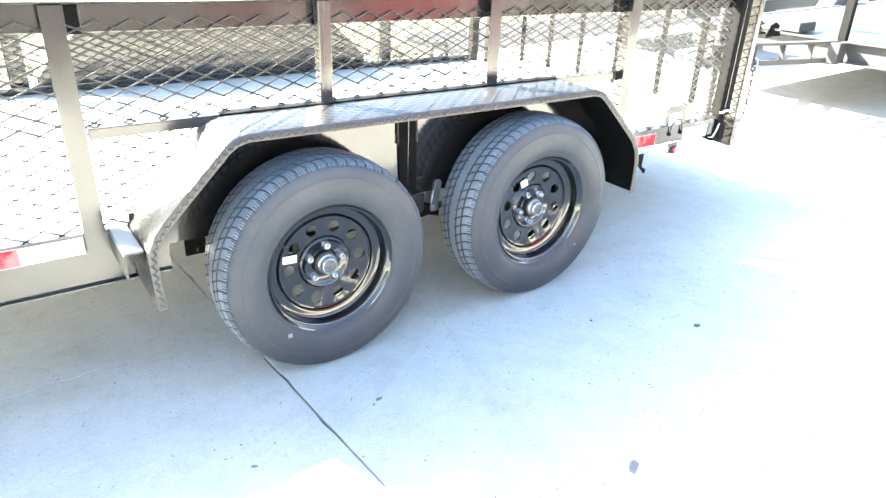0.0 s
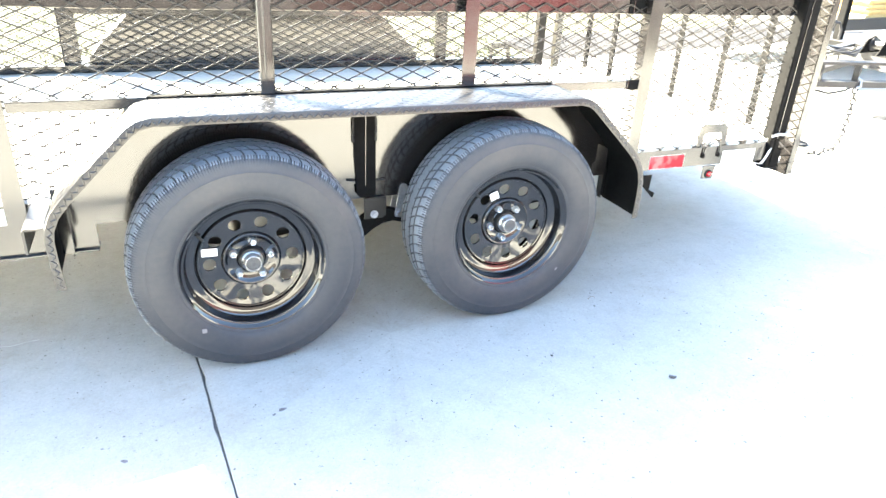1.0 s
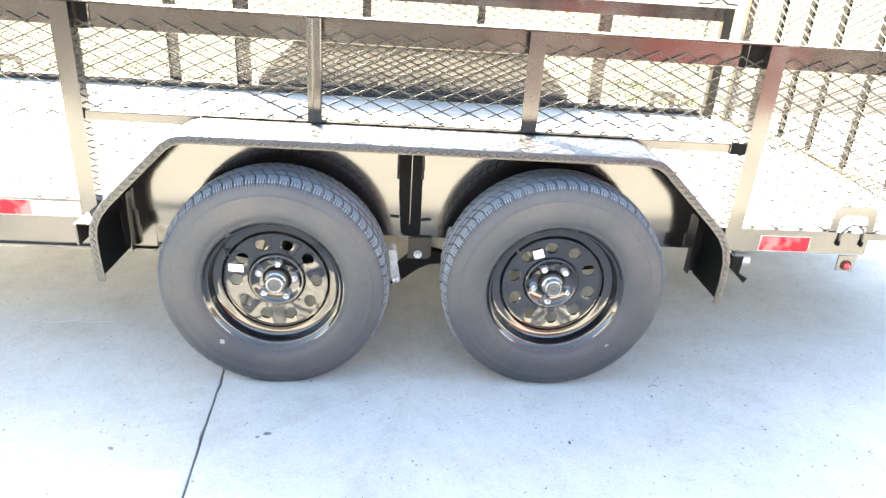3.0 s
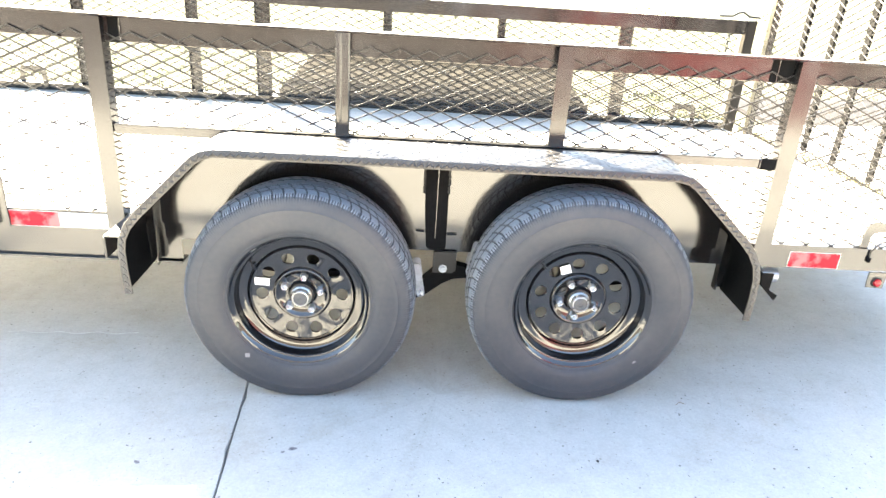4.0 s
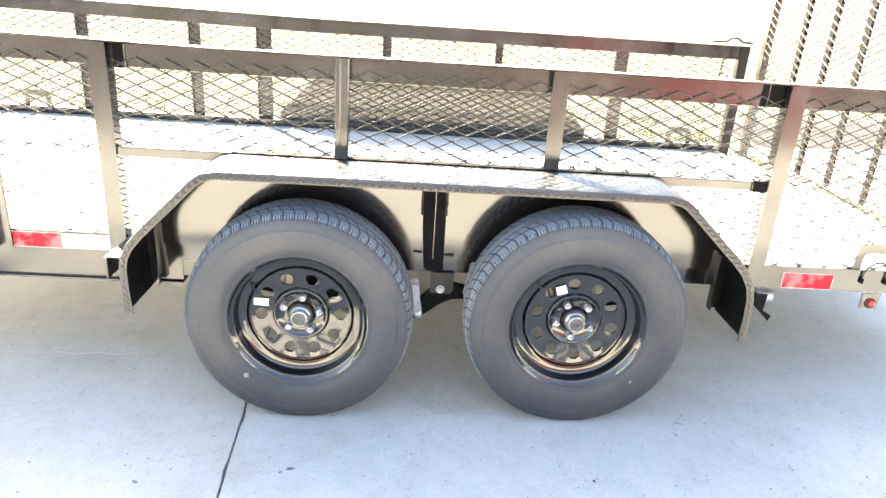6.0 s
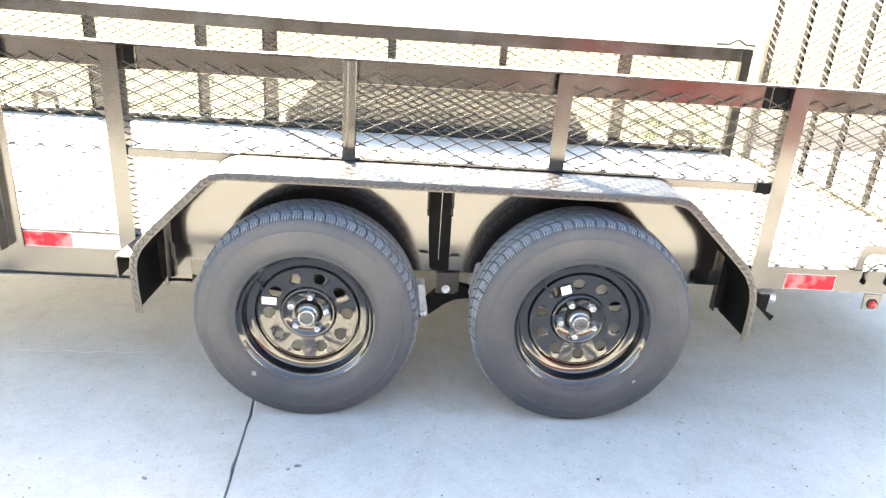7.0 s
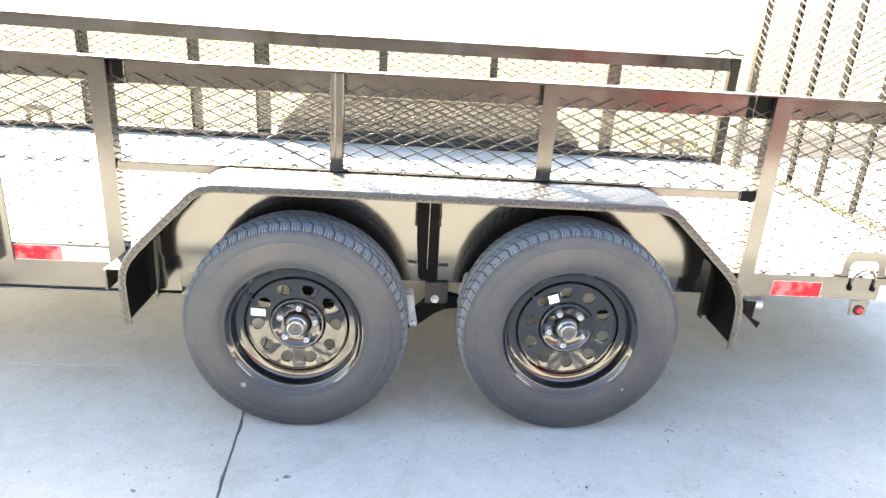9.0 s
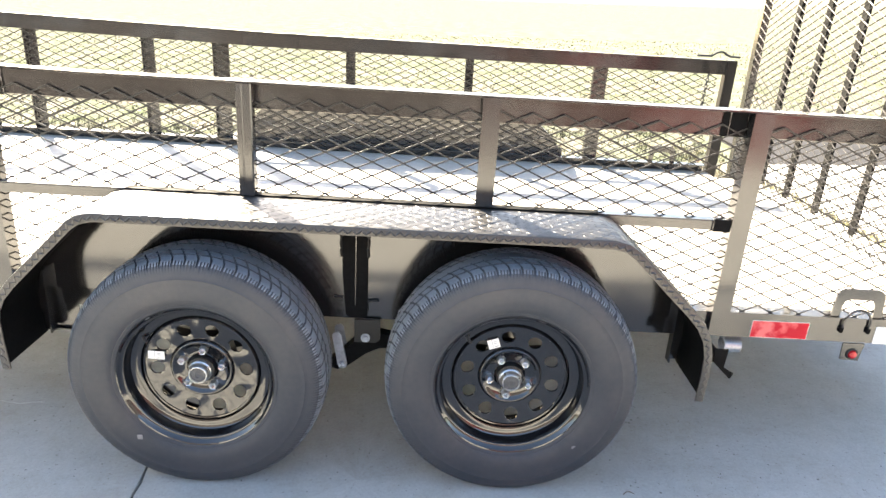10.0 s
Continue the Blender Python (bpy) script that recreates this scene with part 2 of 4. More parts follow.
def angle_iron(bm, corner, leg_a, leg_b, axis, a, b, t=0.005):
    """An L section: corner in the two other axes, legs as signed lengths along them, with softened toes."""
    cx, cy = corner
    sa, sb = math.copysign(1, leg_a), math.copysign(1, leg_b)
    pts = [(cx, cy), (cx + leg_a, cy), (cx + leg_a, cy + sb * t * 0.6), (cx + leg_a - sa * t * 0.4, cy + sb * t), (cx + sa * t * 1.6, cy + sb * t), (cx + sa * t, cy + sb * t * 1.6),
           (cx + sa * t, cy + leg_b - sb * t * 0.4), (cx + sa * t * 0.6, cy + leg_b), (cx, cy + leg_b)]
    return prism(bm, pts, axis, a, b)


def tube(bm, pts, r, n=10, closed=False):
    pts = [Vector(p) for p in pts]
    rings = []
    up = None
    m = len(pts)
    for i, p in enumerate(pts):
        d = (pts[(i + 1) % m] - pts[i - 1]) if closed else (pts[min(i + 1, m - 1)] - pts[max(i - 1, 0)])
        d.normalize()
        if up is None:
            up = d.orthogonal().normalized()
        up = (up - d * up.dot(d)).normalized()
        side = d.cross(up)
        rings.append([bm.verts.new(p + r * (math.cos(2 * math.pi * k / n) * up + math.sin(2 * math.pi * k / n) * side)) for k in range(n)])
    for i in range(m if closed else m - 1):
        a, b = rings[i], rings[(i + 1) % m]
        for k in range(n):
            bm.faces.new((a[k], a[(k + 1) % n], b[(k + 1) % n], b[k]))
    if not closed:
        bm.faces.new(rings[0])
        bm.faces.new(rings[-1])
    return bm


def revolve(bm, prof, n, axis_y=True, closed=False):
    """Turns a profile of (radius, y) about the y axis."""
    rings = []
    for r, y in prof:
        rings.append([bm.verts.new((r * math.cos(2 * math.pi * k / n), y, r * math.sin(2 * math.pi * k / n))) for k in range(n)])
    for a, b in zip(rings, rings[1:] + (rings[:1] if closed else [])):
        for k in range(n):
            bm.faces.new((a[k], a[(k + 1) % n], b[(k + 1) % n], b[k]))
    return rings


def weld(bm, a, b, r=0.004, rng=random.Random(3)):
    """A lumpy bead of weld from a to b."""
    a, b = Vector(a), Vector(b)
    n = max(3, int((b - a).length / 0.008))
    jit = lambda: (rng.random() - 0.5) * r * 0.5
    tube(bm, [a.lerp(b, i / n) + Vector((jit(), jit(), jit())) for i in range(n + 1)], r, 6)
    return bm


def strand_net(bm, u0, u1, v0, v1, place, pu=0.0855, pv=0.039, w=0.0042, t=0.0024, twist=-0.00015, twist_up=-0.00015):
    """Expanded metal: flat zigzag strands that meet at the knuckles; place(u, v, depth) gives the point."""
    def seg(p, q):
        du, dv = q[0] - p[0], q[1] - p[1]
        ln = math.hypot(du, dv)
        nu, nv = -dv / ln * w / 2, du / ln * w / 2
        eu, ev = du / ln * w * 0.3, dv / ln * w * 0.3
        tw = twist if dv < 0 else twist_up
        vs = []
        for (cu, cv, s) in ((p[0] - eu, p[1] - ev, 1), (q[0] + eu, q[1] + ev, 1)):
            vs.append([bm.verts.new(place(cu + a * nu, cv + a * nv, b * t / 2 + a * tw)) for a, b in ((-1, -1), (1, -1), (1, 1), (-1, 1))])
        for k in range(4):
            bm.faces.new((vs[0][k], vs[0][(k + 1) % 4], vs[1][(k + 1) % 4], vs[1][k]))
    def bond(cu, cv):
        ring = ((-0.007, 0), (-0.004, -w * 0.7), (0.004, -w * 0.7), (0.007, 0), (0.004, w * 0.7), (-0.004, w * 0.7))
        lo = [bm.verts.new(place(cu + a, cv + b, -t * 0.62)) for a, b in ring]
        hi = [bm.verts.new(place(cu + a, cv + b, t * 0.62)) for a, b in ring]
        bm.faces.new(lo)
        bm.faces.new(hi)
        for k in range(6):
            bm.faces.new((lo[k], lo[(k + 1) % 6], hi[(k + 1) % 6], hi[k]))
    nu_ = int(round((u1 - u0) / (pu / 2)))
    nv_ = int(round((v1 - v0) / pv))
    for k in range(nv_ + 1):
        for s in (1, -1):
            if (k == nv_ and s == 1) or (k == 0 and s == -1):
                continue
            for i in range(nu_):
                a = (u0 + i * pu / 2, v0 + k * pv + (s * pv / 2 if i % 2 else 0))
                b = (u0 + (i + 1) * pu / 2, v0 + k * pv + (s * pv / 2 if (i + 1) % 2 else 0))
                seg(a, b)
                if i % 2 == 0 and s == 1:
                    bond(*a)
                elif i % 2 and s == 1:
                    bond(*a)
    return bm


# ---- ground ----
rg = random.Random(4)
bm = bmesh.new()
box(bm, -1500, 1500, -1500, 1500, -0.6, -0.06)
lawn = tagged(part("ground", bm, M_grass), "dry yellow-green lawn running out to the distance", "ground", kind="structure")

bm = bmesh.new()
box(bm, -30, 40, -12, 3.35, -0.3, -0.012)
box(bm, 3.06, 40, 3.3501, 4.0, -0.3, -0.012)
pavement = tagged(part("pavement", bm, M_joint), "pale grey concrete yard laid in slabs with sawn joints", "pavement", kind="structure")


def slab(x0, x1, y0, y1):
    bm = bmesh.new()
    g = 0.0013
    n = 140
    pts = []

    def edge(a, b, nx, ny):
        for i in range(n):
            f = i / n
            k = rg.random()
            chip = (0.007 if k > 0.93 else 0.0022 * k) if (a[1] < 2 and b[1] > -4 or a[1] > -4 and b[1] < 2) else 0
            pts.append((a[0] + (b[0] - a[0]) * f + nx * chip, a[1] + (b[1] - a[1]) * f + ny * chip))
    edge((x0 + g, y0 + g), (x1 - g, y0 + g), 0, 1)
    edge((x1 - g, y0 + g), (x1 - g, y1 - g), -1, 0)
    edge((x1 - g, y1 - g), (x0 + g, y1 - g), 0, -1)
    edge((x0 + g, y1 - g), (x0 + g, y0 + g), 1, 0)
    lo = [bm.verts.new((*p, -0.2)) for p in pts]
    mid = [bm.verts.new((*p, -0.003)) for p in pts]
    cx, cy = (x0 + x1) / 2, (y0 + y1) / 2
    hi = [bm.verts.new((p[0] + math.copysign(0.002, cx - p[0]) * (abs(cx - p[0]) > abs(x1 - x0) / 2 - 0.02), p[1] + math.copysign(0.002, cy - p[1]) * (abs(cy - p[1]) > abs(y1 - y0) / 2 - 0.02), 0)) for p in pts]
    m = len(pts)
    for a, b in ((lo, mid), (mid, hi)):
        for i in range(m):
            bm.faces.new((a[i], a[(i + 1) % m], b[(i + 1) % m], b[i]))
    bm.faces.new(hi)
    return part("slab", bm, M_conc, pavement)


JX = [-30, -19.0, -11.5, -4.27, -0.61, 3.05, 6.7, 14.0, 22.0, 40]
JY = [-12, -7.9, -4.25, -0.6 - 2.9, 3.35]
pavement.matrix_basis = pose(-0.61, 0, 0, 0, 0, 3.9) @ pose(0.61, 0, 0)
for i in range(len(JX) - 1):
    for j in range(len(JY) - 1):
        slab(JX[i], JX[i + 1], JY[j], JY[j + 1])
    if JX[i] > 3:
        slab(JX[i], JX[i + 1], 3.35, 4.0)

# flat dark strip in place of a shadow band on the ground
bm = bmesh.new()
prism(bm, [(3.60, 4.004), (40, 4.004), (40, 5.5), (3.82, 5.5), (3.68, 5.3), (3.63, 4.8)], "z", -0.3, -0.02)
shade_band = tagged(part("road", bm, M_shade_band), "dark grey strip put in for a shadow band beside the lawn", "road", kind="structure")
shade_band.matrix_basis = pavement.matrix_basis.copy()

# ---- unseen walls added behind the camera for reflections ----
def ribbed(name, x0, x1, z0, z1, y, mat):
    bm = bmesh.new()
    x = x0
    while x < x1 - 0.01:
        prism(bm, [(x, y), (x + 0.14, y), (x + 0.17, y + 0.03), (x + 0.27, y + 0.03), (x + 0.30, y), (x + 0.3, y - 0.15), (x, y - 0.15)], "z", z0, z1)
        x += 0.3
    return tagged(part(name, bm, mat), kind="structure")


tagged(ribbed("reflection_wall", -12.0, 0.6, 0.0, 1.7, -4.0, M_wall), "unseen dark ribbed metal wall added to shape reflections and light", "wall")
# red stretches stand in for an unknown red thing mirrored in the rails
tagged(ribbed("reflection_wall_middle", 0.6, 2.1, 0.0, 1.7, -4.0, M_brownwall), "unseen red-brown ribbed panel added for reddish reflections", "wall")
tagged(ribbed("reflection_wall_panel", 2.1, 3.6, 0.0, 1.7, -3.99, M_redwall), "unseen dull red ribbed panel added for red reflections", "wall")
# taller unseen stretch, added to block sky light on the right
tagged(ribbed("sky_blocker_wall", 3.6, 15.0, 0.0, 3.2, -4.0, M_wall), "unseen dark ribbed metal wall added to shape reflections and light", "wall")

# ---- the trailer: body space is level with its deck; it stands nose-up on the yard ----
PITCH = math.degrees(math.atan(0.03))
YC = 1.2525
trailer = new("utility_trailer")
trailer.matrix_basis = pose(0, 0, 0, 0, PITCH, 0)
tagged(trailer, "black tandem-axle utility trailer with expanded metal sides", "trailer")
TR = trailer.matrix_basis.copy()
X_FRONT, X_REAR = -3.03, 1.80


# deck boards
edges = np.linspace(0.222, 2 * YC - 0.222, 15)
for k in range(14):
    bm = bmesh.new()
    box(bm, X_FRONT + 0.02, 1.90 if 0 < k < 13 else X_REAR, edges[k] + 0.0015, edges[k + 1] - 0.0015, 0.407, 0.445, 0.003)
    part("deck_board", bm, M_deck, trailer)

# side frame angles, both sides
for far in (False, True):
    bm = bmesh.new()
    angle_iron(bm, (0.213, 0.489), 0.05, -0.079, "x", X_FRONT, X_REAR - 0.02, 0.006)
    f = (lambda y: 2 * YC - y) if far else (lambda y: y)
    for v in bm.verts:
        v.co.y = f(v.co.y)
    side_frame = part("side_frame", bm, M_paint, trailer)
    # top rail: flat top leg outwards, tall leg inside
    bm = bmesh.new()
    angle_iron(bm, (0.240, 1.080), -0.048, -0.077, "x", X_FRONT, X_REAR, 0.006)
    bmesh.ops.bisect_plane(bm, geom=bm.verts[:] + bm.edges[:] + bm.faces[:], plane_co=(-0.75, 0, 0), plane_no=(1, 0, 0))
    for v in bm.verts:
        v.co.y = f(v.co.y)
        v.co.z += max(0.0, -0.75 - v.co.x) * 0.015
    rail = part("top_rail", bm, M_paint, trailer)
    if not far:
        # dark pieces on the rail face beside the posts
        for x0, x1, xw in ((0.945, 1.013, 0.966), (-0.998, -0.966, -0.966)):
            bm = bmesh.new()
            box(bm, x0, x1, 0.2305, 0.2336, 1.004, 1.0735, 0.001)
            part("dark_rail_end", bm, M_matte, rail)
            bm = bmesh.new()
            weld(bm, (xw, 0.231, 1.006), (xw, 0.231, 1.07), 0.003)
            part("weld_bead", bm, M_paint, rail, smooth=True)
    # middle rail over the fender
    bm = bmesh.new()
    xs = (-1.0, 1.012) if not far else (-0.98, 1.05)
    box(bm, xs[0], xs[1], f(0.196), f(0.234), 0.746, 0.776, 0.003)
    rail = part("middle_rail", bm, M_paint, trailer)
    if not far:
        # dark end piece added where the gap beside the post is shaded
        bm = bmesh.new()
        box(bm, 0.962, 1.0125, 0.1935, 0.1958, 0.7425, 0.779, 0.001)
        part("dark_rail_end", bm, M_matte, rail)
        bm = bmesh.new()
        weld(bm, (0.962, 0.194, 0.745), (0.962, 0.194, 0.777), 0.0028)
        part("weld_bead", bm, M_paint, rail, smooth=True)
    # expanded metal
    bm = bmesh.new()
    y0 = f(0.2265)
    strand_net(bm, -2.9865, 1.76, 0.451, 1.036, lambda u, v, d: (u, y0 + d, v), w=0.0042 if far else 0.0041, t=0.0014)
    tagged(part("side_mesh", bm, M_mesh, trailer), "black expanded metal side panel", kind="stuff")

# front end wall
bm = bmesh.new()
angle_iron(bm, (X_FRONT, 1.114), 0.05, -0.077, "y", 0.2, 2 * YC - 0.2, 0.006)
part("front_rail", bm, M_paint, trailer)
bm = bmesh.new()
angle_iron(bm, (X_FRONT, 0.489), 0.05, -0.079, "y", 0.215, 2 * YC - 0.215, 0.006)
part("front_frame", bm, M_paint, trailer)
bm = bmesh.new()
strand_net(bm, 0.24, 2 * YC - 0.24, 0.451, 1.036, lambda u, v, d: (X_FRONT + 0.01 + d, u, v))
tagged(part("front_mesh", bm, M_mesh, trailer), "black expanded metal front panel", kind="stuff")

# posts: (x of corner edge, leg along x, leg along y, z from, z to) with the outer face in front
POSTS = [(-1.004, -0.052, 0.050, 0.43, 1.076), (-0.346, 0.048, 0.034, 0.776, 1.074), (0.342, -0.048, 0.034, 0.776, 1.074), (1.015, 0.053, 0.045, 0.425, 1.074)]
for x, lx, ly, z0, z1 in POSTS:
    bm = bmesh.new()
    if x == -0.346:
        prism(bm, [(-0.3490, 0.194), (-0.3455, 0.1905), (-0.3350, 0.1900), (-0.3335, 0.1888), (-0.3320, 0.1888), (-0.3305, 0.1900), (-0.3110, 0.1905), (-0.3075, 0.194), (-0.3075, 0.2255), (-0.3490, 0.2255)], "z", z0, z1)
    else:
        angle_iron(bm, (x, 0.195), lx, ly, "z", z0, z1, 0.005)
    post = part("post", bm, M_paint, trailer)
    for a_, b_ in (((x, 0.2, z0 + 0.002), (x + lx - (0.010 if x == -0.346 else 0), 0.2, z0 + 0.002)),):
        bm = bmesh.new()
        weld(bm, a_, b_, 0.003)
        part("weld_bead", bm, M_paint, post, smooth=True)
bm = bmesh.new()
angle_iron(bm, (-1.412, 0.203), 0.052, -0.05, "z", 0.43, 1.07, 0.005)
part("post", bm, M_paint, trailer)
bm = bmesh.new()
angle_iron(bm, (-2.06, 0.195), 0.052, 0.05, "z", 0.43, 1.07, 0.005)
part("post", bm, M_paint, trailer)
FAR_POSTS = [(-2.06, 0.062), (-1.42, 0.062), (-1.02, 0.085), (-0.30, 0.05), (0.365, 0.048), (1.103, 0.087)]
for x, w in FAR_POSTS:
    bm = bmesh.new()
    angle_iron(bm, (x - w / 2, 2.31), w, -0.028, "z", 0.776 if abs(x) < 0.5 else 0.43, 1.074, 0.005)
    part("post", bm, M_paint, trailer)

# corner posts at the tail
for far in (False, True):
    f = (lambda y: 2 * YC - y) if far else (lambda y: y)
    xo = 0.02 if far else 0.0
    bm = bmesh.new()
    box(bm, 1.772 + xo, (1.828 if far else 1.848) + xo, f(0.197), f(0.252), 0.50 if not far else 0.37, 1.081, 0.004)
    post = part("corner_post", bm, M_satin if far else M_matte, trailer)
    # thin glossy strip added to draw the bright highlight along the post's ridge
    bm = bmesh.new()
    box(bm, 1.797 + xo, 1.803 + xo, f(0.1945), f(0.1975), 0.505 if not far else 0.40, 1.075, 0.001)
    part("bright_line", bm, M_paint, post)
    bm = bmesh.new()
    for xx in (1.772, 1.802):
        box(bm, xx + xo, xx + 0.024 + xo, f(0.20), f(0.214), 0.385, 0.4999, 0.002)
    part("hinge_lug", bm, M_matte, trailer)

# ---- fenders ----
FPROF = [(-0.938, 0.323), (-0.943, 0.40), (-0.944, 0.462), (-0.938, 0.5), (-0.92, 0.538), (-0.889, 0.576), (-0.805, 0.661), (-0.722, 0.744), (-0.694, 0.763), (-0.655, 0.773)]
FPROF += [(-0.655 + 1.29 * k / 10, 0.773) for k in range(1, 10)]
FPROF += [(0.635, 0.773), (0.674, 0.764), (0.702, 0.746), (0.785, 0.669), (0.87, 0.59), (0.905, 0.553), (0.93, 0.51), (0.942, 0.462), (0.945, 0.40), (0.943, 0.322)]


def profile_frames():
    out = []
    n = len(FPROF)
    for i, p in enumerate(FPROF):
        a, b = Vector(FPROF[max(i - 1, 0)]), Vector(FPROF[min(i + 1, n - 1)])
        d = (b - a).normalized()
        out.append((Vector(p), d, Vector((-d.y, d.x))))
    return out


FR = profile_frames()
FLEN = [0.0]
for a, b in zip(FPROF, FPROF[1:]):
    FLEN.append(FLEN[-1] + math.dist(a, b))


def along(s):
    for i in range(len(FLEN) - 1):
        if s <= FLEN[i + 1] or i == len(FLEN) - 2:
            k = (s - FLEN[i]) / (FLEN[i + 1] - FLEN[i])
            p = FR[i][0].lerp(FR[i + 1][0], k)
            d = FR[i][1].lerp(FR[i + 1][1], k).normalized()
            return p, d, Vector((-d.y, d.x))


def make_fender(far):
    f = (lambda y: 2 * YC - y) if far else (lambda y: y)
    bm = bmesh.new()
    sec = [(0.2075, 0.0), (-0.008, 0.0), (-0.013, -0.0015), (-0.015, -0.006), (-0.015, -0.024), (-0.011, -0.024), (-0.011, -0.006), (-0.008, -0.0035), (0.2075, -0.0035)]
    rows = []
    for p, d, nrm in FR:
        rows.append([bm.verts.new((p.x + nrm.x * h, f(y), p.y + nrm.y * h)) for y, h in sec])
    m = len(sec)
    for a, b in zip(rows, rows[1:]):
        for k in range(m):
            bm.faces.new((a[k], a[(k + 1) % m], b[(k + 1) % m], b[k]))
    bm.faces.new(rows[0])
    bm.faces.new(rows[-1])
    fender = part("fender", bm, M_tread, trailer, "black diamond tread plate fender", smooth=True)
    # inner faces in flat black: shade inside the fender put into the material
    fender.data.materials.append(M_matte)
    for face in fender.data.polygons:
        if face.index < (len(rows) - 1) * m and face.index % m in (5, 6, 7):
            face.material_index = 1
    # raised lugs of the tread plate
    bm = bmesh.new()
    rl = random.Random(9)

    def lug(o, ea, eb, en, ln=0.0118, wd=0.0032, h=0.0009):
        base = [o + ea * ln, o + eb * wd, o - ea * ln, o - eb * wd]
        top = [o + ea * ln * 0.55 + en * h, o - ea * ln * 0.55 + en * h]
        v = [bm.verts.new(c) for c in base + top]
        for q in ((0, 1, 4), (1, 2, 5, 4), (2, 3, 5), (3, 0, 4, 5)):
            bm.faces.new([v[i] for i in q])
    pitch = 0.0235
    ns = int(FLEN[-1] / pitch)
    for i in range(ns):
        s = (i + 0.5) * pitch
        p, d, nrm = along(s)
        ed, en = Vector((d.x, 0, d.y)), Vector((nrm.x, 0, nrm.y))
        ey = Vector((0, 1 if not far else -1, 0))
        for j in range(9):
            yy = 0.001 + j * pitch * 0.92 + (rl.random() - 0.5) * 0.0006
            if yy > 0.185:
                continue
            sg = 1 if (i + j) % 2 else -1
            ea = (ed * 0.75 + ey * 0.66 * sg).normalized()
            eb = en.cross(ea)
            lug(Vector((p.x, f(yy), p.y)) + en * 0.0001, ea, eb, en)
        # on the turned-down lip
        eo = -ey
        ea = (ed * 0.7 + en * 0.7).normalized()
        lug(Vector((p.x, f(-0.0151), p.y)) - en * 0.013, ea, eo.cross(ea), eo, 0.0125, 0.0034, 0.0020)
        p2, d2, nrm2 = along(s + pitch * 0.5)
        ed2, en2 = Vector((d2.x, 0, d2.y)), Vector((nrm2.x, 0, nrm2.y))
        ea2 = (ed2 * 0.7 - en2 * 0.7).normalized()
        lug(Vector((p2.x, f(-0.0151), p2.y)) - en2 * 0.0145, ea2, eo.cross(ea2), eo, 0.0095, 0.0030, 0.0018)
    tagged(part("tread_pattern", bm, M_tread, fender), kind="stuff")
    # dark strip added for the shaded gap; also covers mesh reflections on the rail
    bm = bmesh.new()
    box(bm, -0.66, 0.64, f(0.1935), f(0.1958), 0.7732, 0.7780)
    box(bm, -0.66, 0.64, f(0.1959), f(0.2240), 0.7764, 0.7780)
    part("gap_shade_strip", bm, M_matte, fender)
    # backing sheet between wheels and deck
    bm = bmesh.new()
    pts = [(p.x - nrm.x * 0.0012, p.y - nrm.y * 0.0012) for p, d, nrm in FR if p.y > 0.49]
    pts = [(-0.9415, 0.468)] + pts + [(0.938, 0.468)]
    prism(bm, pts, "y", f(0.203), f(0.2074))
    part("fender_back_plate", bm, M_plate, trailer, "glossy black sheet behind the wheels")
    # brackets that carry the fender ends
    for sx in (-1, 1):
        bm = bmesh.new()
        box(bm, sx * 0.922 - 0.018, sx * 0.922 + 0.018, f(0.1965), f(0.2025), 0.333, 0.53, 0.001)
        box(bm, sx * 0.9065 - 0.0025, sx * 0.9065 + 0.0025, f(0.172), f(0.1964), 0.333, 0.53, 0.001)
        part("fender_stay", bm, M_paint, trailer)
        if sx > 0:
            continue
        bm = bmesh.new()
        xb = sx * 0.992
        box(bm, xb - 0.003, xb + 0.003, f(0.02), f(0.212), 0.42, 0.485)
        box(bm, min(xb, sx * 0.945), max(xb, sx * 0.945), f(0.02), f(0.212), 0.4851, 0.490)
        part("fender_bracket", bm, M_tread, trailer, "black tread plate fender bracket")


make_fender(False)
make_fender(True)

# ---- running gear ----
bm = bmesh.new()
prism(bm, [(-0.059, 0.430), (-0.049, 0.420), (-0.005, 0.418), (0.005, 0.428), (0.004, 0.56), (0.002, 0.745), (-0.071, 0.745), (-0.0685, 0.56)], "y", 0.1965, 0.2028)
centre = part("centre_post", bm, M_matte, trailer, "black box-section post between the wheels")
# glossy strip for the bright line down the post's seam
bm = bmesh.new()
box(bm, -0.0320, -0.0298, 0.1948, 0.1964, 0.46, 0.744)
part("bright_line", bm, M_paint, centre)
for a_, b_, r_ in [((sx, 0.198, z - 0.02), (sx - 0.001, 0.198, z + 0.004), 0.0042) for z in (0.630, 0.657, 0.684) for sx in (-0.0720, 0.0045)] + [((-0.093, 0.199, 0.484), (-0.066, 0.199, 0.480), 0.0035), ((0.006, 0.199, 0.475), (0.038, 0.199, 0.476), 0.0038)]:
    bm = bmesh.new()
    weld(bm, a_, b_, r_)
    part("weld_bead", bm, M_under, centre, smooth=True)
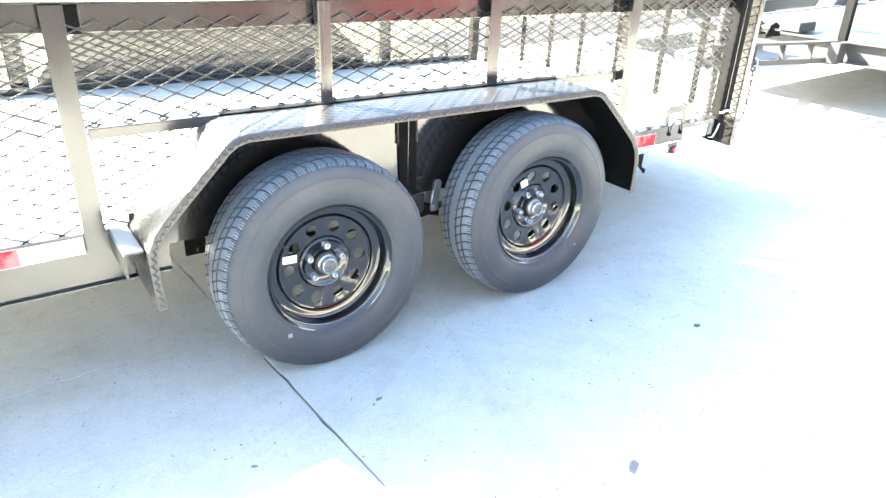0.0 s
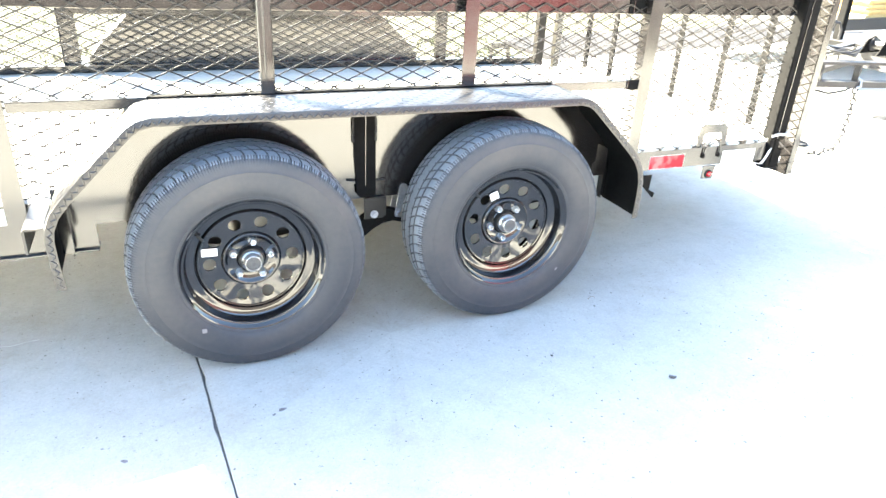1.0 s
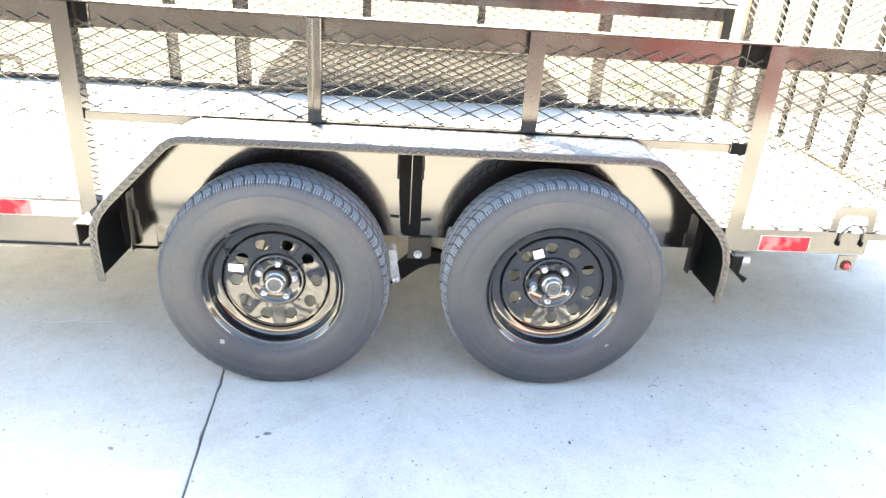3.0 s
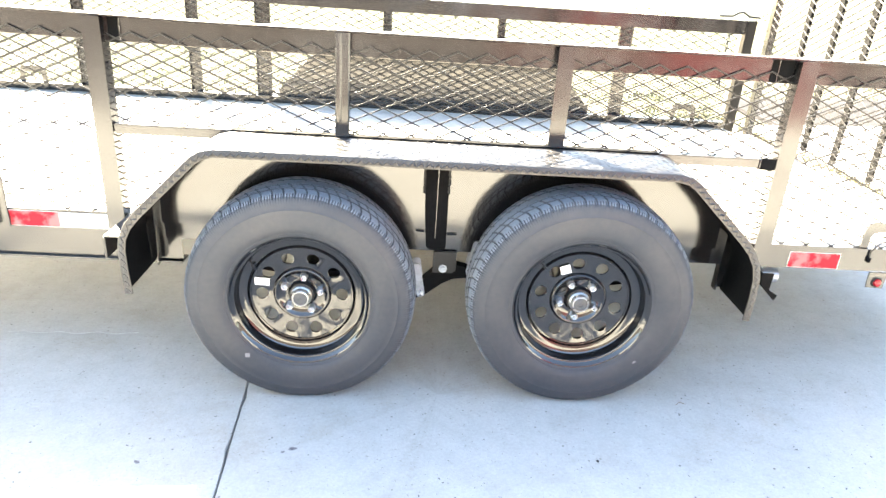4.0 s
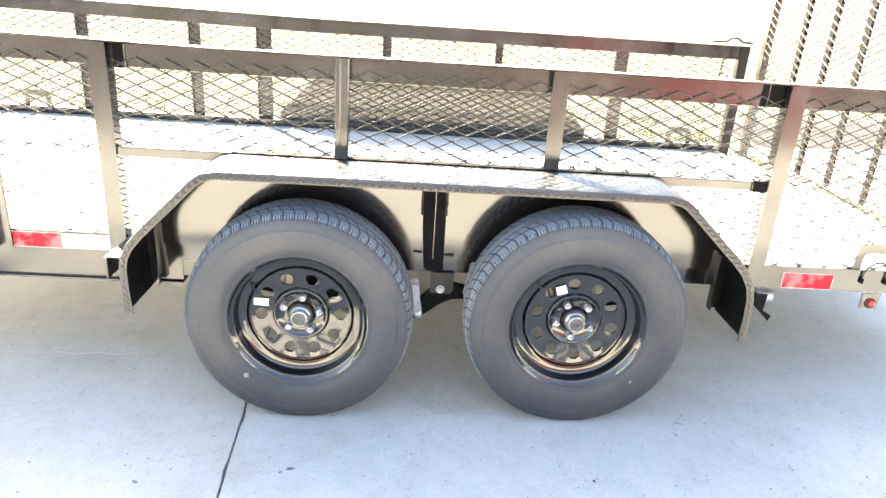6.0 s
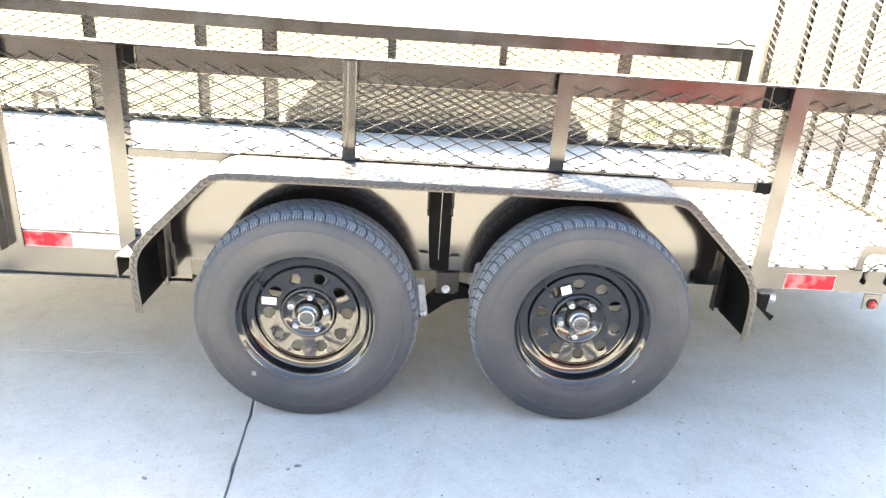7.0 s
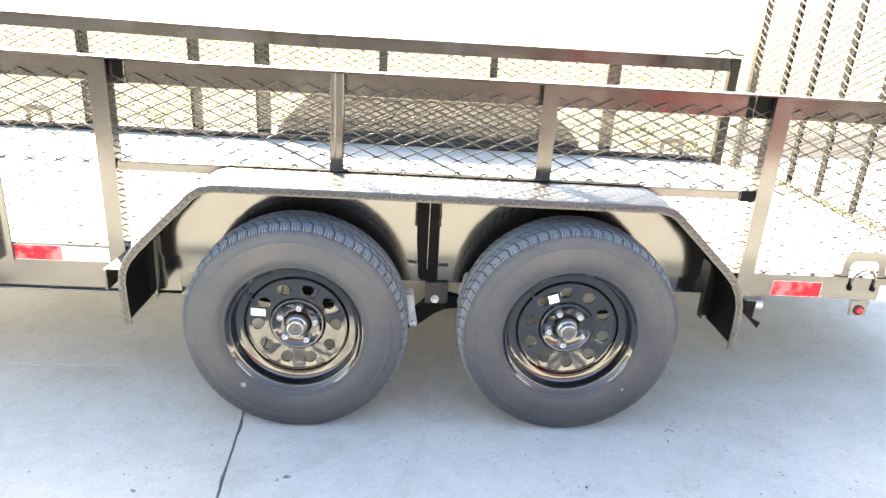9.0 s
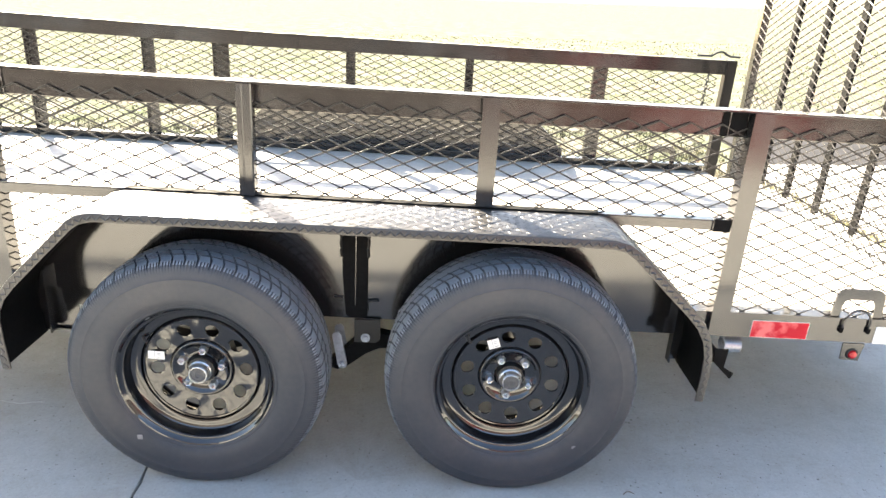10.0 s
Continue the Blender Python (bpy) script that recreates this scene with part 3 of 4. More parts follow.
for far in (False, True):
    f = (lambda y: 2 * YC - y) if far else (lambda y: y)
    bm = bmesh.new()
    prism(bm, [(-0.033, 0.338), (0.031, 0.338), (0.043, 0.348), (0.043, 0.412), (-0.033, 0.412)], "y", f(0.198), f(0.206))
    hang = part("spring_hanger", bm, M_under, trailer)
    bm = bmesh.new()
    revolve(bm, [(0.0, -0.014), (0.0085, -0.014), (0.0095, -0.012), (0.0095, -0.006), (0.014, -0.006), (0.014, -0.004), (0.0, -0.004)], 12)
    part("bolt", bm, M_galv, hang, at=pose(0.0005, f(0.2), 0.3545, 0, 0, 180 if far else 0))
    bm = bmesh.new()
    up = [(-0.105, 0.262), (-0.085, 0.278), (-0.062, 0.303), (-0.032, 0.333), (0.0, 0.352), (0.036, 0.362), (0.073, 0.354), (0.12, 0.338)]
    dn = [(0.12, 0.302), (0.075, 0.315), (0.038, 0.31), (0.001, 0.291), (-0.040, 0.257), (-0.056, 0.245), (-0.085, 0.232), (-0.103, 0.24)]
    prism(bm, up + dn, "y", f(0.215), f(0.253))
    part("equaliser", bm, M_matte, trailer)
    for sx, xs_, zs_, tilt in ((-1, -0.077, 0.304, 10), (1, 0.100, 0.390, -10)):
        bm = bmesh.new()
        for yy in (0.205, 0.256):
            prism(bm, [(-0.010, -0.06), (0.010, -0.06), (0.014, -0.05), (0.014, 0.05), (0.008, 0.06), (-0.008, 0.06), (-0.014, 0.05), (-0.014, -0.05)], "y", f(yy), f(yy + 0.006))
        shackle = part("shackle_link", bm, M_galv, trailer, "bright galvanised shackle link", at=pose(xs_, 0, zs_, 0, -tilt, 0))
        bm = bmesh.new()
        revolve(bm, [(0.0, -0.012), (0.009, -0.012), (0.01, 0.0), (0.0, 0.0)], 10)
        part("bolt", bm, M_zinc, shackle, at=pose(0, f(0.204), -0.045, 0, 0, 180 if far else 0))
    for xa in (-0.43, 0.41):
        bm = bmesh.new()
        for k, ln in enumerate((0.30, 0.26, 0.2, 0.13)):
            pts = [(xa + ln * (i / 8 - 1) , 0.315 + 0.03 * (1 - abs(i / 8 - 1)) * -1 - 0.008 * k + 0.03) for i in range(17)]
            prism(bm, pts + [(x, z - 0.007) for x, z in reversed(pts)], "y", f(0.21), f(0.255))
        part("leaf_spring", bm, M_under, trailer)
for xa, zz in ((-0.43, 0.322), (0.41, 0.347)):
    bm = bmesh.new()
    tube(bm, [(xa, 0.12, zz), (xa, 2 * YC - 0.12, zz)], 0.038, 20)
    part("axle", bm, M_under, trailer, smooth=True)
for xc in np.linspace(-2.2, 1.6, 8):
    bm = bmesh.new()
    angle_iron(bm, (xc, 0.4065), 0.05, -0.03, "y", 0.30, 2 * YC - 0.30, 0.005)
    part("cross_member", bm, M_under, trailer)
# main channel under the front half
for far in (False, True):
    f = (lambda y: 2 * YC - y) if far else (lambda y: y)
    bm = bmesh.new()
    prism(bm, [(f(0.218), 0.408), (f(0.262), 0.408), (f(0.262), 0.403), (f(0.223), 0.403), (f(0.223), 0.333), (f(0.262), 0.333), (f(0.262), 0.327), (f(0.205), 0.327), (f(0.205), 0.332), (f(0.218), 0.333)], "x", -3.4, -0.842)
    part("main_channel", bm, M_paint, trailer)
    bm = bmesh.new()
    box(bm, -0.768, -0.703, f(0.352), f(0.360), 0.292, 0.406)
    fh = part("front_hanger", bm, M_matte, trailer)
    bm = bmesh.new()
    revolve(bm, [(0.0, -0.014), (0.0085, -0.014), (0.0095, -0.012), (0.0095, -0.006), (0.014, -0.006), (0.014, -0.002), (0.0, -0.002)], 12)
    part("bolt", bm, M_paint, fh, at=pose(-0.724, f(0.354), 0.311, 0, 0, 180 if far else 0))


# ---- wheels ----
def tyre_mesh(fine=True):
    R, YM, STEP = 0.3455, 0.068, 360 / 66
    prof = [(0.200, -0.077), (0.206, -0.0845), (0.213, -0.0895), (0.217, -0.0915), (0.219, -0.0908), (0.226, -0.0960), (0.240, -0.1005), (0.255, -0.1025), (0.268, -0.1030), (0.280, -0.1026),
            (0.291, -0.1008), (0.293, -0.1014), (0.295, -0.1002), (0.304, -0.0984), (0.3125, -0.0965), (0.3190, -0.0945), (0.3245, -0.0924), (0.3290, -0.0895), (0.3325, -0.0860), (0.3352, -0.082)]
    nt_ = 46 if fine else 10
    crown = [(R - 0.0085 * abs(v) ** 2.6, 0.079 * v) for v in np.linspace(-1, 1, nt_)]
    full = prof + crown + [(r, -y) for r, y in reversed(prof)]
    n = 1452 if fine else 96
    th = 2 * np.pi * np.arange(n) / n
    deg = np.degrees(th)
    verts = np.zeros((len(full), n, 3))
    for k, (r, y) in enumerate(full):
        d = np.zeros(n)
        if fine and len(prof) <= k < len(prof) + nt_:
            v = y / 0.079
            av = abs(v)
            for c in (0.29, 0.66):
                d = np.maximum(d, 0.008 * (np.abs(av - c) < 0.027))
            # cross grooves: square to the shoulder, swept back towards the middle rib
            swing = math.copysign(1.6 + 4.2 * max(0.0, (0.95 - av) / 0.66) ** 1.3, v)
            if av > 0.29:
                d = np.maximum(d, 0.0065 * (((deg + swing) % STEP) < 0.55))
            elif av > 0.19:
                d = np.maximum(d, 0.004 * (((deg + math.copysign(6.2, v)) % STEP) < 0.5))
        elif fine and 0.3170 < r:
            d += 0.0042 * (((deg + math.copysign(1.6, y)) % STEP) < 0.5) * (r > 0.3255)
            d = np.maximum(d, min(0.0034, 0.001 + 0.4 * (r - 0.3170)) * ((deg % (STEP / 4)) < 0.3))
        rr = r - np.minimum(d, 0.009)
        verts[k, :, 0] = rr * np.cos(th)
        verts[k, :, 1] = y + YM
        verts[k, :, 2] = rr * np.sin(th)
    low = verts[:, :, 2] < -0.334
    verts[:, :, 2][low] = -0.334
    m = len(full)
    idx = np.arange(m * n).reshape(m, n)
    a, b = idx[:-1], idx[1:]
    faces = np.stack([a, np.roll(a, -1, 1), np.roll(b, -1, 1), b], -1).reshape(-1, 4)
    me = bpy.data.meshes.new("tyre")
    me.from_pydata(verts.reshape(-1, 3).tolist(), [], faces.tolist())
    bm = bmesh.new()
    bm.from_mesh(me)
    bmesh.ops.recalc_face_normals(bm, faces=bm.faces[:])
    bm.to_mesh(me)
    bm.free()
    for f in me.polygons:
        f.use_smooth = True
    me.set_sharp_from_angle(angle=radians(38))
    me.materials.append(M_rubber)
    me.materials.append(M_dust_sheen)
    if fine:
        rad = np.hypot(verts[:, :, 0], verts[:, :, 2])
        base_r = np.array([r for r, y in full])[:, None]
        proud = (base_r - rad < 0.0006) & (np.arange(m)[:, None] >= 17) & (np.arange(m)[:, None] < m - 17)
        on = proud[:-1] & np.roll(proud[:-1], -1, 1) & proud[1:] & np.roll(proud[1:], -1, 1)
        me.polygons.foreach_set("material_index", on.reshape(-1).astype(np.int32))
    return me


def rim_mesh():
    bm = bmesh.new()
    barrel = [(0.198, 0.135), (0.206, 0.143), (0.2085, 0.137), (0.200, 0.132), (0.190, 0.12), (0.180, 0.10), (0.166, 0.085), (0.1606, 0.060), (0.1605, 0.040), (0.1616, 0.0335), (0.1630, 0.0302), (0.1665, 0.0288), (0.1720, 0.0276), (0.1775, 0.0262),
              (0.1825, 0.0246), (0.1862, 0.0218), (0.1884, 0.0160), (0.1900, 0.0070), (0.1910, -0.0015), (0.1920, -0.0056), (0.1938, -0.0078), (0.1965, -0.0085), (0.1992, -0.0100), (0.2025, -0.0140), (0.2065, -0.0190), (0.2095, -0.0200), (0.2114, -0.0178), (0.2108, -0.0120)]
    revolve(bm, barrel, 96)
    # step down from the rim to the disc, and the raised ring round the disc
    ring = [(0.1602, 0.0400), (0.1594, 0.0370), (0.1584, 0.0330), (0.1568, 0.0292), (0.1545, 0.0275), (0.1512, 0.0285), (0.150, 0.0315)]
    revolve(bm, ring, 120)

    def dish(r):
        return 0.0315 + 0.010 * min(1, max(0, (0.150 - r) / 0.062))
    rc, hr, r0, r1 = 0.120, 0.0190, 0.088, 0.150
    half = math.radians(18)
    for s in range(10):
        mid = s * 2 * half
        per = []
        for k in range(8):
            per.append((-1 + 2 * k / 8, -1))
        for k in range(8):
            per.append((1, -1 + 2 * k / 8))
        for k in range(8):
            per.append((1 - 2 * k / 8, 1))
        for k in range(8):
            per.append((-1, 1 - 2 * k / 8))
        outer, inner, deep = [], [], []
        for u, v in per:
            r = rc + (v * (r1 - rc) if v > 0 else v * (rc - r0))
            a = mid + u * half
            outer.append(bm.verts.new((r * math.cos(a), dish(r), r * math.sin(a))))
            hx, hy = u * half * rc, r - rc
            ln = math.hypot(hx, hy)
            hr_ = rc + hr * hy / ln
            ha = mid + hr * hx / ln / rc
            inner.append(bm.verts.new((hr_ * math.cos(ha), dish(hr_) + 0.0006, hr_ * math.sin(ha))))
            deep.append(bm.verts.new((hr_ * math.cos(ha), dish(hr_) + 0.006, hr_ * math.sin(ha))))
        m = len(per)
        for a_, b_ in ((outer, inner), (inner, deep)):
            for k in range(m):
                bm.faces.new((a_[k], a_[(k + 1) % m], b_[(k + 1) % m], b_[k]))
    boss = [(0.088, 0.0415), (0.0855, 0.0385), (0.0835, 0.0352), (0.081, 0.0335), (0.078, 0.0335), (0.0755, 0.035), (0.071, 0.0395), (0.066, 0.0425), (0.050, 0.0455), (0.044, 0.0455), (0.042, 0.043), (0.040, 0.046), (0.040, 0.06)]
    revolve(bm, boss, 80)
    bmesh.ops.remove_doubles(bm, verts=bm.verts[:], dist=0.0002)
    return mesh_of("rim", bm, M_rim, True)


def nut_mesh():
    bm = bmesh.new()
    revolve(bm, [(0.0001, 0.041), (0.0070, 0.041), (0.0076, 0.0264), (0.0094, 0.0255), (0.0112, 0.0275), (0.0116, 0.042), (0.0138, 0.045), (0.0138, 0.049)], 6)
    return mesh_of("lug_nut", bm, M_zinc)


TYRE, RIM, NUT = tyre_mesh(), rim_mesh(), nut_mesh()
TYRE_PLAIN = tyre_mesh(False)


def hub_mesh():
    bm = bmesh.new()
    revolve(bm, [(0.0001, 0.026), (0.032, 0.026), (0.0365, 0.0275), (0.038, 0.032), (0.0385, 0.06), (0.06, 0.062), (0.068, 0.066), (0.07, 0.07), (0.07, 0.13), (0.0001, 0.13)], 48)
    return mesh_of("wheel", bm, M_under, True)


def cap_mesh():
    bm = bmesh.new()
    revolve(bm, [(0.0318, 0.0265), (0.0318, 0.019), (0.0302, 0.0172), (0.0285, 0.0155), (0.0275, 0.006), (0.0262, 0.0015), (0.0240, -0.001), (0.0222, -0.001), (0.0212, 0.0015)], 40)
    return mesh_of("dust_cap", bm, M_cap, True)


def plug_mesh():
    bm = bmesh.new()
    revolve(bm, [(0.0214, 0.0018), (0.0180, 0.0006), (0.0165, 0.0016), (0.0100, 0.0012), (0.0070, -0.0004), (0.0060, 0.0010), (0.0001, 0.0010)], 28)
    return mesh_of("cap_plug", bm, M_plug, True)


HUB, CAP, PLUG = hub_mesh(), cap_mesh(), plug_mesh()


def make_wheel(world_pose, hole0, lug0, sticker, valve, dot, dot_square):
    wheel = share("wheel", HUB, trailer, TR.inverted() @ world_pose)
    share("tyre", TYRE if sticker else TYRE_PLAIN, wheel)
    share("rim", RIM, wheel, pose(0, 0, 0, 0, -hole0, 0))
    for k in range(5):
        a = radians(lug0 + 72 * k)
        share("lug_nut", NUT, wheel, Matrix.Translation((0.057 * math.cos(a), 0, 0.057 * math.sin(a))))
    share("dust_cap", CAP, wheel)
    share("cap_plug", PLUG, wheel)
    if sticker:
        a, r, turn, hw, hh = sticker
        bm = bmesh.new()
        box(bm, -hw, hw, -0.0006, 0.0, -hh, hh)
        st = part("sticker", bm, M_paper, wheel, "small white printed sticker", at=pose(r * math.cos(radians(a)), 0.0300, r * math.sin(radians(a)), 0, turn, 0))
        bm = bmesh.new()
        box(bm, -hw * 0.26, -hw * 0.2, -0.0012, -0.0006, -hh * 0.9, hh * 0.9)
        box(bm, 0.0, hw * 0.8, -0.0012, -0.0006, -hh * 0.7, -hh * 0.58)
        for zz in (0.0, 0.005):
            box(bm, hw * 0.05, hw * 0.55, -0.0012, -0.0006, zz, zz + 0.0015)
        part("print", bm, M_ink, st)
        a = radians(valve)
        bm = bmesh.new()
        c, s_ = math.cos(a), math.sin(a)
        tube(bm, [(0.175 * c, 0.029, 0.175 * s_), (0.171 * c, 0.022, 0.171 * s_), (0.164 * c, 0.016, 0.164 * s_), (0.157 * c, 0.0125, 0.157 * s_)], 0.0042, 10)
        part("valve_stem", bm, M_dark, wheel, smooth=True)
        bm = bmesh.new()
        x, y, z, tilt, sz = dot
        if dot_square:
            box(bm, -sz, sz, -0.001, 0.001, -sz, sz)
        else:
            revolve(bm, [(0.0001, -0.001), (sz, -0.001), (sz, 0.001), (0.0001, 0.001)], 8)
        part("tyre_label", bm, M_label, wheel, at=pose(x, y, z, tilt, 0, 0))
    return wheel


make_wheel(pose(-0.42, 0, 0.335), 0, 82, (160, 0.124, 4, 0.022, 0.012), 145, (-0.162, -0.0345, -0.176, 0, 0.0068), True)
make_wheel(pose(0.424, -0.009, 0.336), 23, 46, (116, 0.114, -18, 0.0155, 0.0135), 135, (0.181, -0.0335, -0.180, 0, 0.0068), False)
make_wheel(pose(-0.42, 2 * YC, 0.335, 0, 0, 180), 10, 20, None, 0, None, False)
make_wheel(pose(0.42, 2 * YC, 0.335, 0, 0, 180), 14, 33, None, 0, None, False)


# ---- tape, lamps, tie-downs on the side frame ----
def tape(x0, x1, z0, z1, y, mat, name, label):
    bm = bmesh.new()
    box(bm, x0, x1, y - 0.0012, y + 0.0004, z0, z1, 0.0004)
    piece = part(name, bm, mat, trailer, label)
    if mat is M_red:
        bm = bmesh.new()
        for q in ((x0 - 0.001, x0, z0 - 0.001, z1 + 0.001), (x1, x1 + 0.001, z0 - 0.001, z1 + 0.001), (x0, x1, z1, z1 + 0.001), (x0, x1, z0 - 0.001, z0)):
            box(bm, q[0], q[1], y - 0.0008, y + 0.0004, q[2], q[3])
        part("tape_border", bm, M_white, piece)
    return piece


tape(1.151, 1.322, 0.413, 0.466, 0.2128, M_red, "red_tape", "red reflective tape with pale glare patches painted in")
tape(1.527, 1.708, 0.409, 0.465, 0.2128, M_white, "white_tape", "white reflective tape")
tape(-1.368, -1.214, 0.431, 0.480, 0.2128, M_red, "red_tape", "red reflective tape")
tape(-1.212, -1.06, 0.431, 0.480, 0.2128, M_white, "white_tape", "white reflective tape")


def tie_down(xc, far):
    f = (lambda y: 2 * YC - y) if far else (lambda y: y)
    outer = [(-0.08, 0.4495), (-0.079, 0.475), (-0.074, 0.555), (-0.066, 0.572), (-0.05, 0.58), (0.05, 0.58), (0.066, 0.572), (0.074, 0.555), (0.079, 0.475), (0.08, 0.4495)]
    inner = [(-0.050, 0.4495), (-0.050, 0.482), (-0.049, 0.525), (-0.044, 0.54), (-0.032, 0.546), (0.032, 0.546), (0.044, 0.54), (0.049, 0.525), (0.050, 0.482), (0.050, 0.4495)]
    bm = bmesh.new()
    rows = []
    for yy in (0.2195, 0.2255):
        rows.append(([bm.verts.new((xc + x, f(yy), z)) for x, z in outer], [bm.verts.new((xc + x, f(yy), z)) for x, z in inner]))
    n = len(outer)
    for (o, i_) in rows:
        for k in range(n - 1):
            bm.faces.new((o[k], o[k + 1], i_[k + 1], i_[k]))
    for which in (0, 1):
        a, b = rows[0][which], rows[1][which]
        for k in range(n - 1):
            bm.faces.new((a[k], a[k + 1], b[k + 1], b[k]))
    for k in (0, n - 1):
        bm.faces.new((rows[0][0][k], rows[0][1][k], rows[1][1][k], rows[1][0][k]))
    plate = part("tie_down_plate", bm, M_paint, trailer)
    if far:
        return
    bm = bmesh.new()
    pts = [(xc - 0.041, f(0.2075), 0.452)] + [(xc + 0.041 * math.cos(a), f(0.206), 0.474 + 0.045 * math.sin(a)) for a in np.linspace(math.pi, 0, 15)] + [(xc + 0.041, f(0.2075), 0.452)]
    tube(bm, pts, 0.0036, 10)
    part("d_ring", bm, M_paint, plate, smooth=True)
    for sx in (-1, 1):
        bm = bmesh.new()
        box(bm, xc + sx * 0.041 - 0.0055, xc + sx * 0.041 + 0.0055, f(0.2035), f(0.2128), 0.443, 0.463, 0.002)
        part("ring_clip", bm, M_matte, plate)


tie_down(1.46, False)
tie_down(1.525, True)
tie_down(-2.36, True)

bm = bmesh.new()
prism(bm, [(1.452, 0.345), (1.51, 0.342), (1.516, 0.40), (1.45, 0.40)], "y", 0.224, 0.229)
lamp = part("marker_lamp", bm, M_paint, trailer, "small side marker lamp with a red lens")
bm = bmesh.new()
revolve(bm, [(0.0001, -0.013), (0.006, -0.0125), (0.011, -0.0095), (0.0135, -0.004), (0.0135, 0.0)], 24)
part("lens", bm, M_lens, lamp, smooth=True, at=pose(1.484, 0.224, 0.365))
bm = bmesh.new()
revolve(bm, [(0.0135, -0.004), (0.016, -0.005), (0.0185, -0.003), (0.0185, 0.0)], 24)
part("grommet", bm, M_dark, lamp, smooth=True, at=pose(1.484, 0.224, 0.365))

# small bracket and pipe stub behind the fender
bm = bmesh.new()
prism(bm, [(0.95, 0.477), (0.987, 0.477), (0.984, 0.422), (1.014, 0.405), (1.006, 0.388), (0.955, 0.435)], "y", 0.0, 0.005)
box(bm, 0.95, 0.955, 0.0051, 0.06, 0.435, 0.477)
part("hook_bracket", bm, M_matte, trailer, "black bracket with a bent slotted foot")
bm = bmesh.new()
revolve(bm, [(0.021, 0.0), (0.0245, 0.002), (0.0245, 0.055), (0.021, 0.055), (0.021, 0.0)], 24)
part("pipe_stub", bm, M_galv, trailer, "short galvanised pipe stub", smooth=True, at=pose(1.095, 0.262, 0.358, 0, 0, -90))

# tail corner: lamp box and loose wires
bm = bmesh.new()
box(bm, 1.79, 1.875, 0.216, 0.27, 0.365, 0.455, 0.006)
tail = part("tail_lamp_box", bm, M_matte, trailer, "black tail lamp box at the corner")
for k in range(3):
    bm = bmesh.new()
    o = 0.008 * k
    tube(bm, [(1.725 + o, 0.208, 0.40 - o * 0.3), (1.735 + o, 0.196, 0.398), (1.75 + o, 0.19, 0.425 + o), (1.762 + o * 0.6, 0.188, 0.46 + o * 0.5)], 0.0017, 8)
    part("loose_wire", bm, M_wire, trailer, smooth=True)
bm = bmesh.new()
tube(bm, [(1.762, 0.19, 0.52), (1.79, 0.183, 0.53), (1.83, 0.187, 0.525), (1.86, 0.195, 0.54)], 0.006, 8)
part("hinge_pin", bm, M_zinc, trailer, smooth=True)

# ramp gate, raised
GX = 1.935
bm = bmesh.new()
for y in (0.226, 2.242):
    box(bm, GX - 0.02, GX + 0.02, y - 0.025, y + 0.025, 0.33, 1.738, 0.003)
for z in (0.33, 1.70):
    box(bm, GX - 0.0195, GX + 0.0195, 0.2511, 2.2169, z, z + 0.038, 0.003)
gate = part("ramp_gate", bm, M_paint, trailer, "black ramp gate folded upright")
bm = bmesh.new()
box(bm, GX - 0.018, GX - 0.013, 0.2511, 0.34, 0.40, 1.70, 0.001)
part("edge_strip", bm, M_paint, gate)
for y in (0.475, 0.715, 1.03, 1.325, 1.595, 1.86):
    bm = bmesh.new()
    angle_iron(bm, (GX - 0.0165, y + 0.019), 0.036, -0.038, "z", 0.49, 1.6995, 0.005)
    part("gate_bar", bm, M_matte, gate)
bm = bmesh.new()
strand_net(bm, 0.2000, 2.2092, 0.35, 1.72, lambda u, v, d: (GX - 0.0225 + d, u, v), w=0.0046, t=0.0012, twist=-0.0008, twist_up=0.0008)
tagged(part("gate_mesh", bm, M_satin, gate), kind="stuff")
bm = bmesh.new()
tube(bm, [(1.62, 2.27, 1.098), (1.70, 2.27, 1.10), (1.73, 2.27, 1.12), (1.76, 2.27, 1.125), (1.80, 2.27, 1.102), (1.86, 2.27, 1.10)], 0.006, 8)
part("gate_latch", bm, M_cable, trailer, smooth=True)


def chain(name, pts, parent, mat, r=0.004, ln=0.03, w=0.010):
    pts = [Vector(p) for p in pts]
    tot = sum((b - a).length for a, b in zip(pts, pts[1:]))
    n = int(tot / (ln * 0.72))
    bm = bmesh.new()

    def at_(s):
        for a, b in zip(pts, pts[1:]):
            d = (b - a).length
            if s <= d:
                return a.lerp(b, s / d), (b - a).normalized()
            s -= d
        return pts[-1], (pts[-1] - pts[-2]).normalized()
    for k in range(n):
        c, d = at_((k + 0.5) * tot / n)
        side = d.orthogonal().normalized()
        if k % 2:
            side = d.cross(side)
        tube(bm, [c + d * (ln / 2) * math.cos(a) + side * w * math.sin(a) for a in np.linspace(0, 2 * math.pi, 11)[:-1]], r, 6, closed=True)
    return part(name, bm, mat, parent, smooth=True)


chain("latch_chain", [(1.70, 2.262, 1.0), (1.69, 2.258, 0.85), (1.70, 2.26, 0.70)], trailer, M_cable, 0.003, 0.026, 0.008)

# ---- a second trailer parked behind ----
t2 = tagged(new("parked_trailer"), "small dark trailer parked behind with its tongue on a jack", "trailer")
Y2 = 1.2


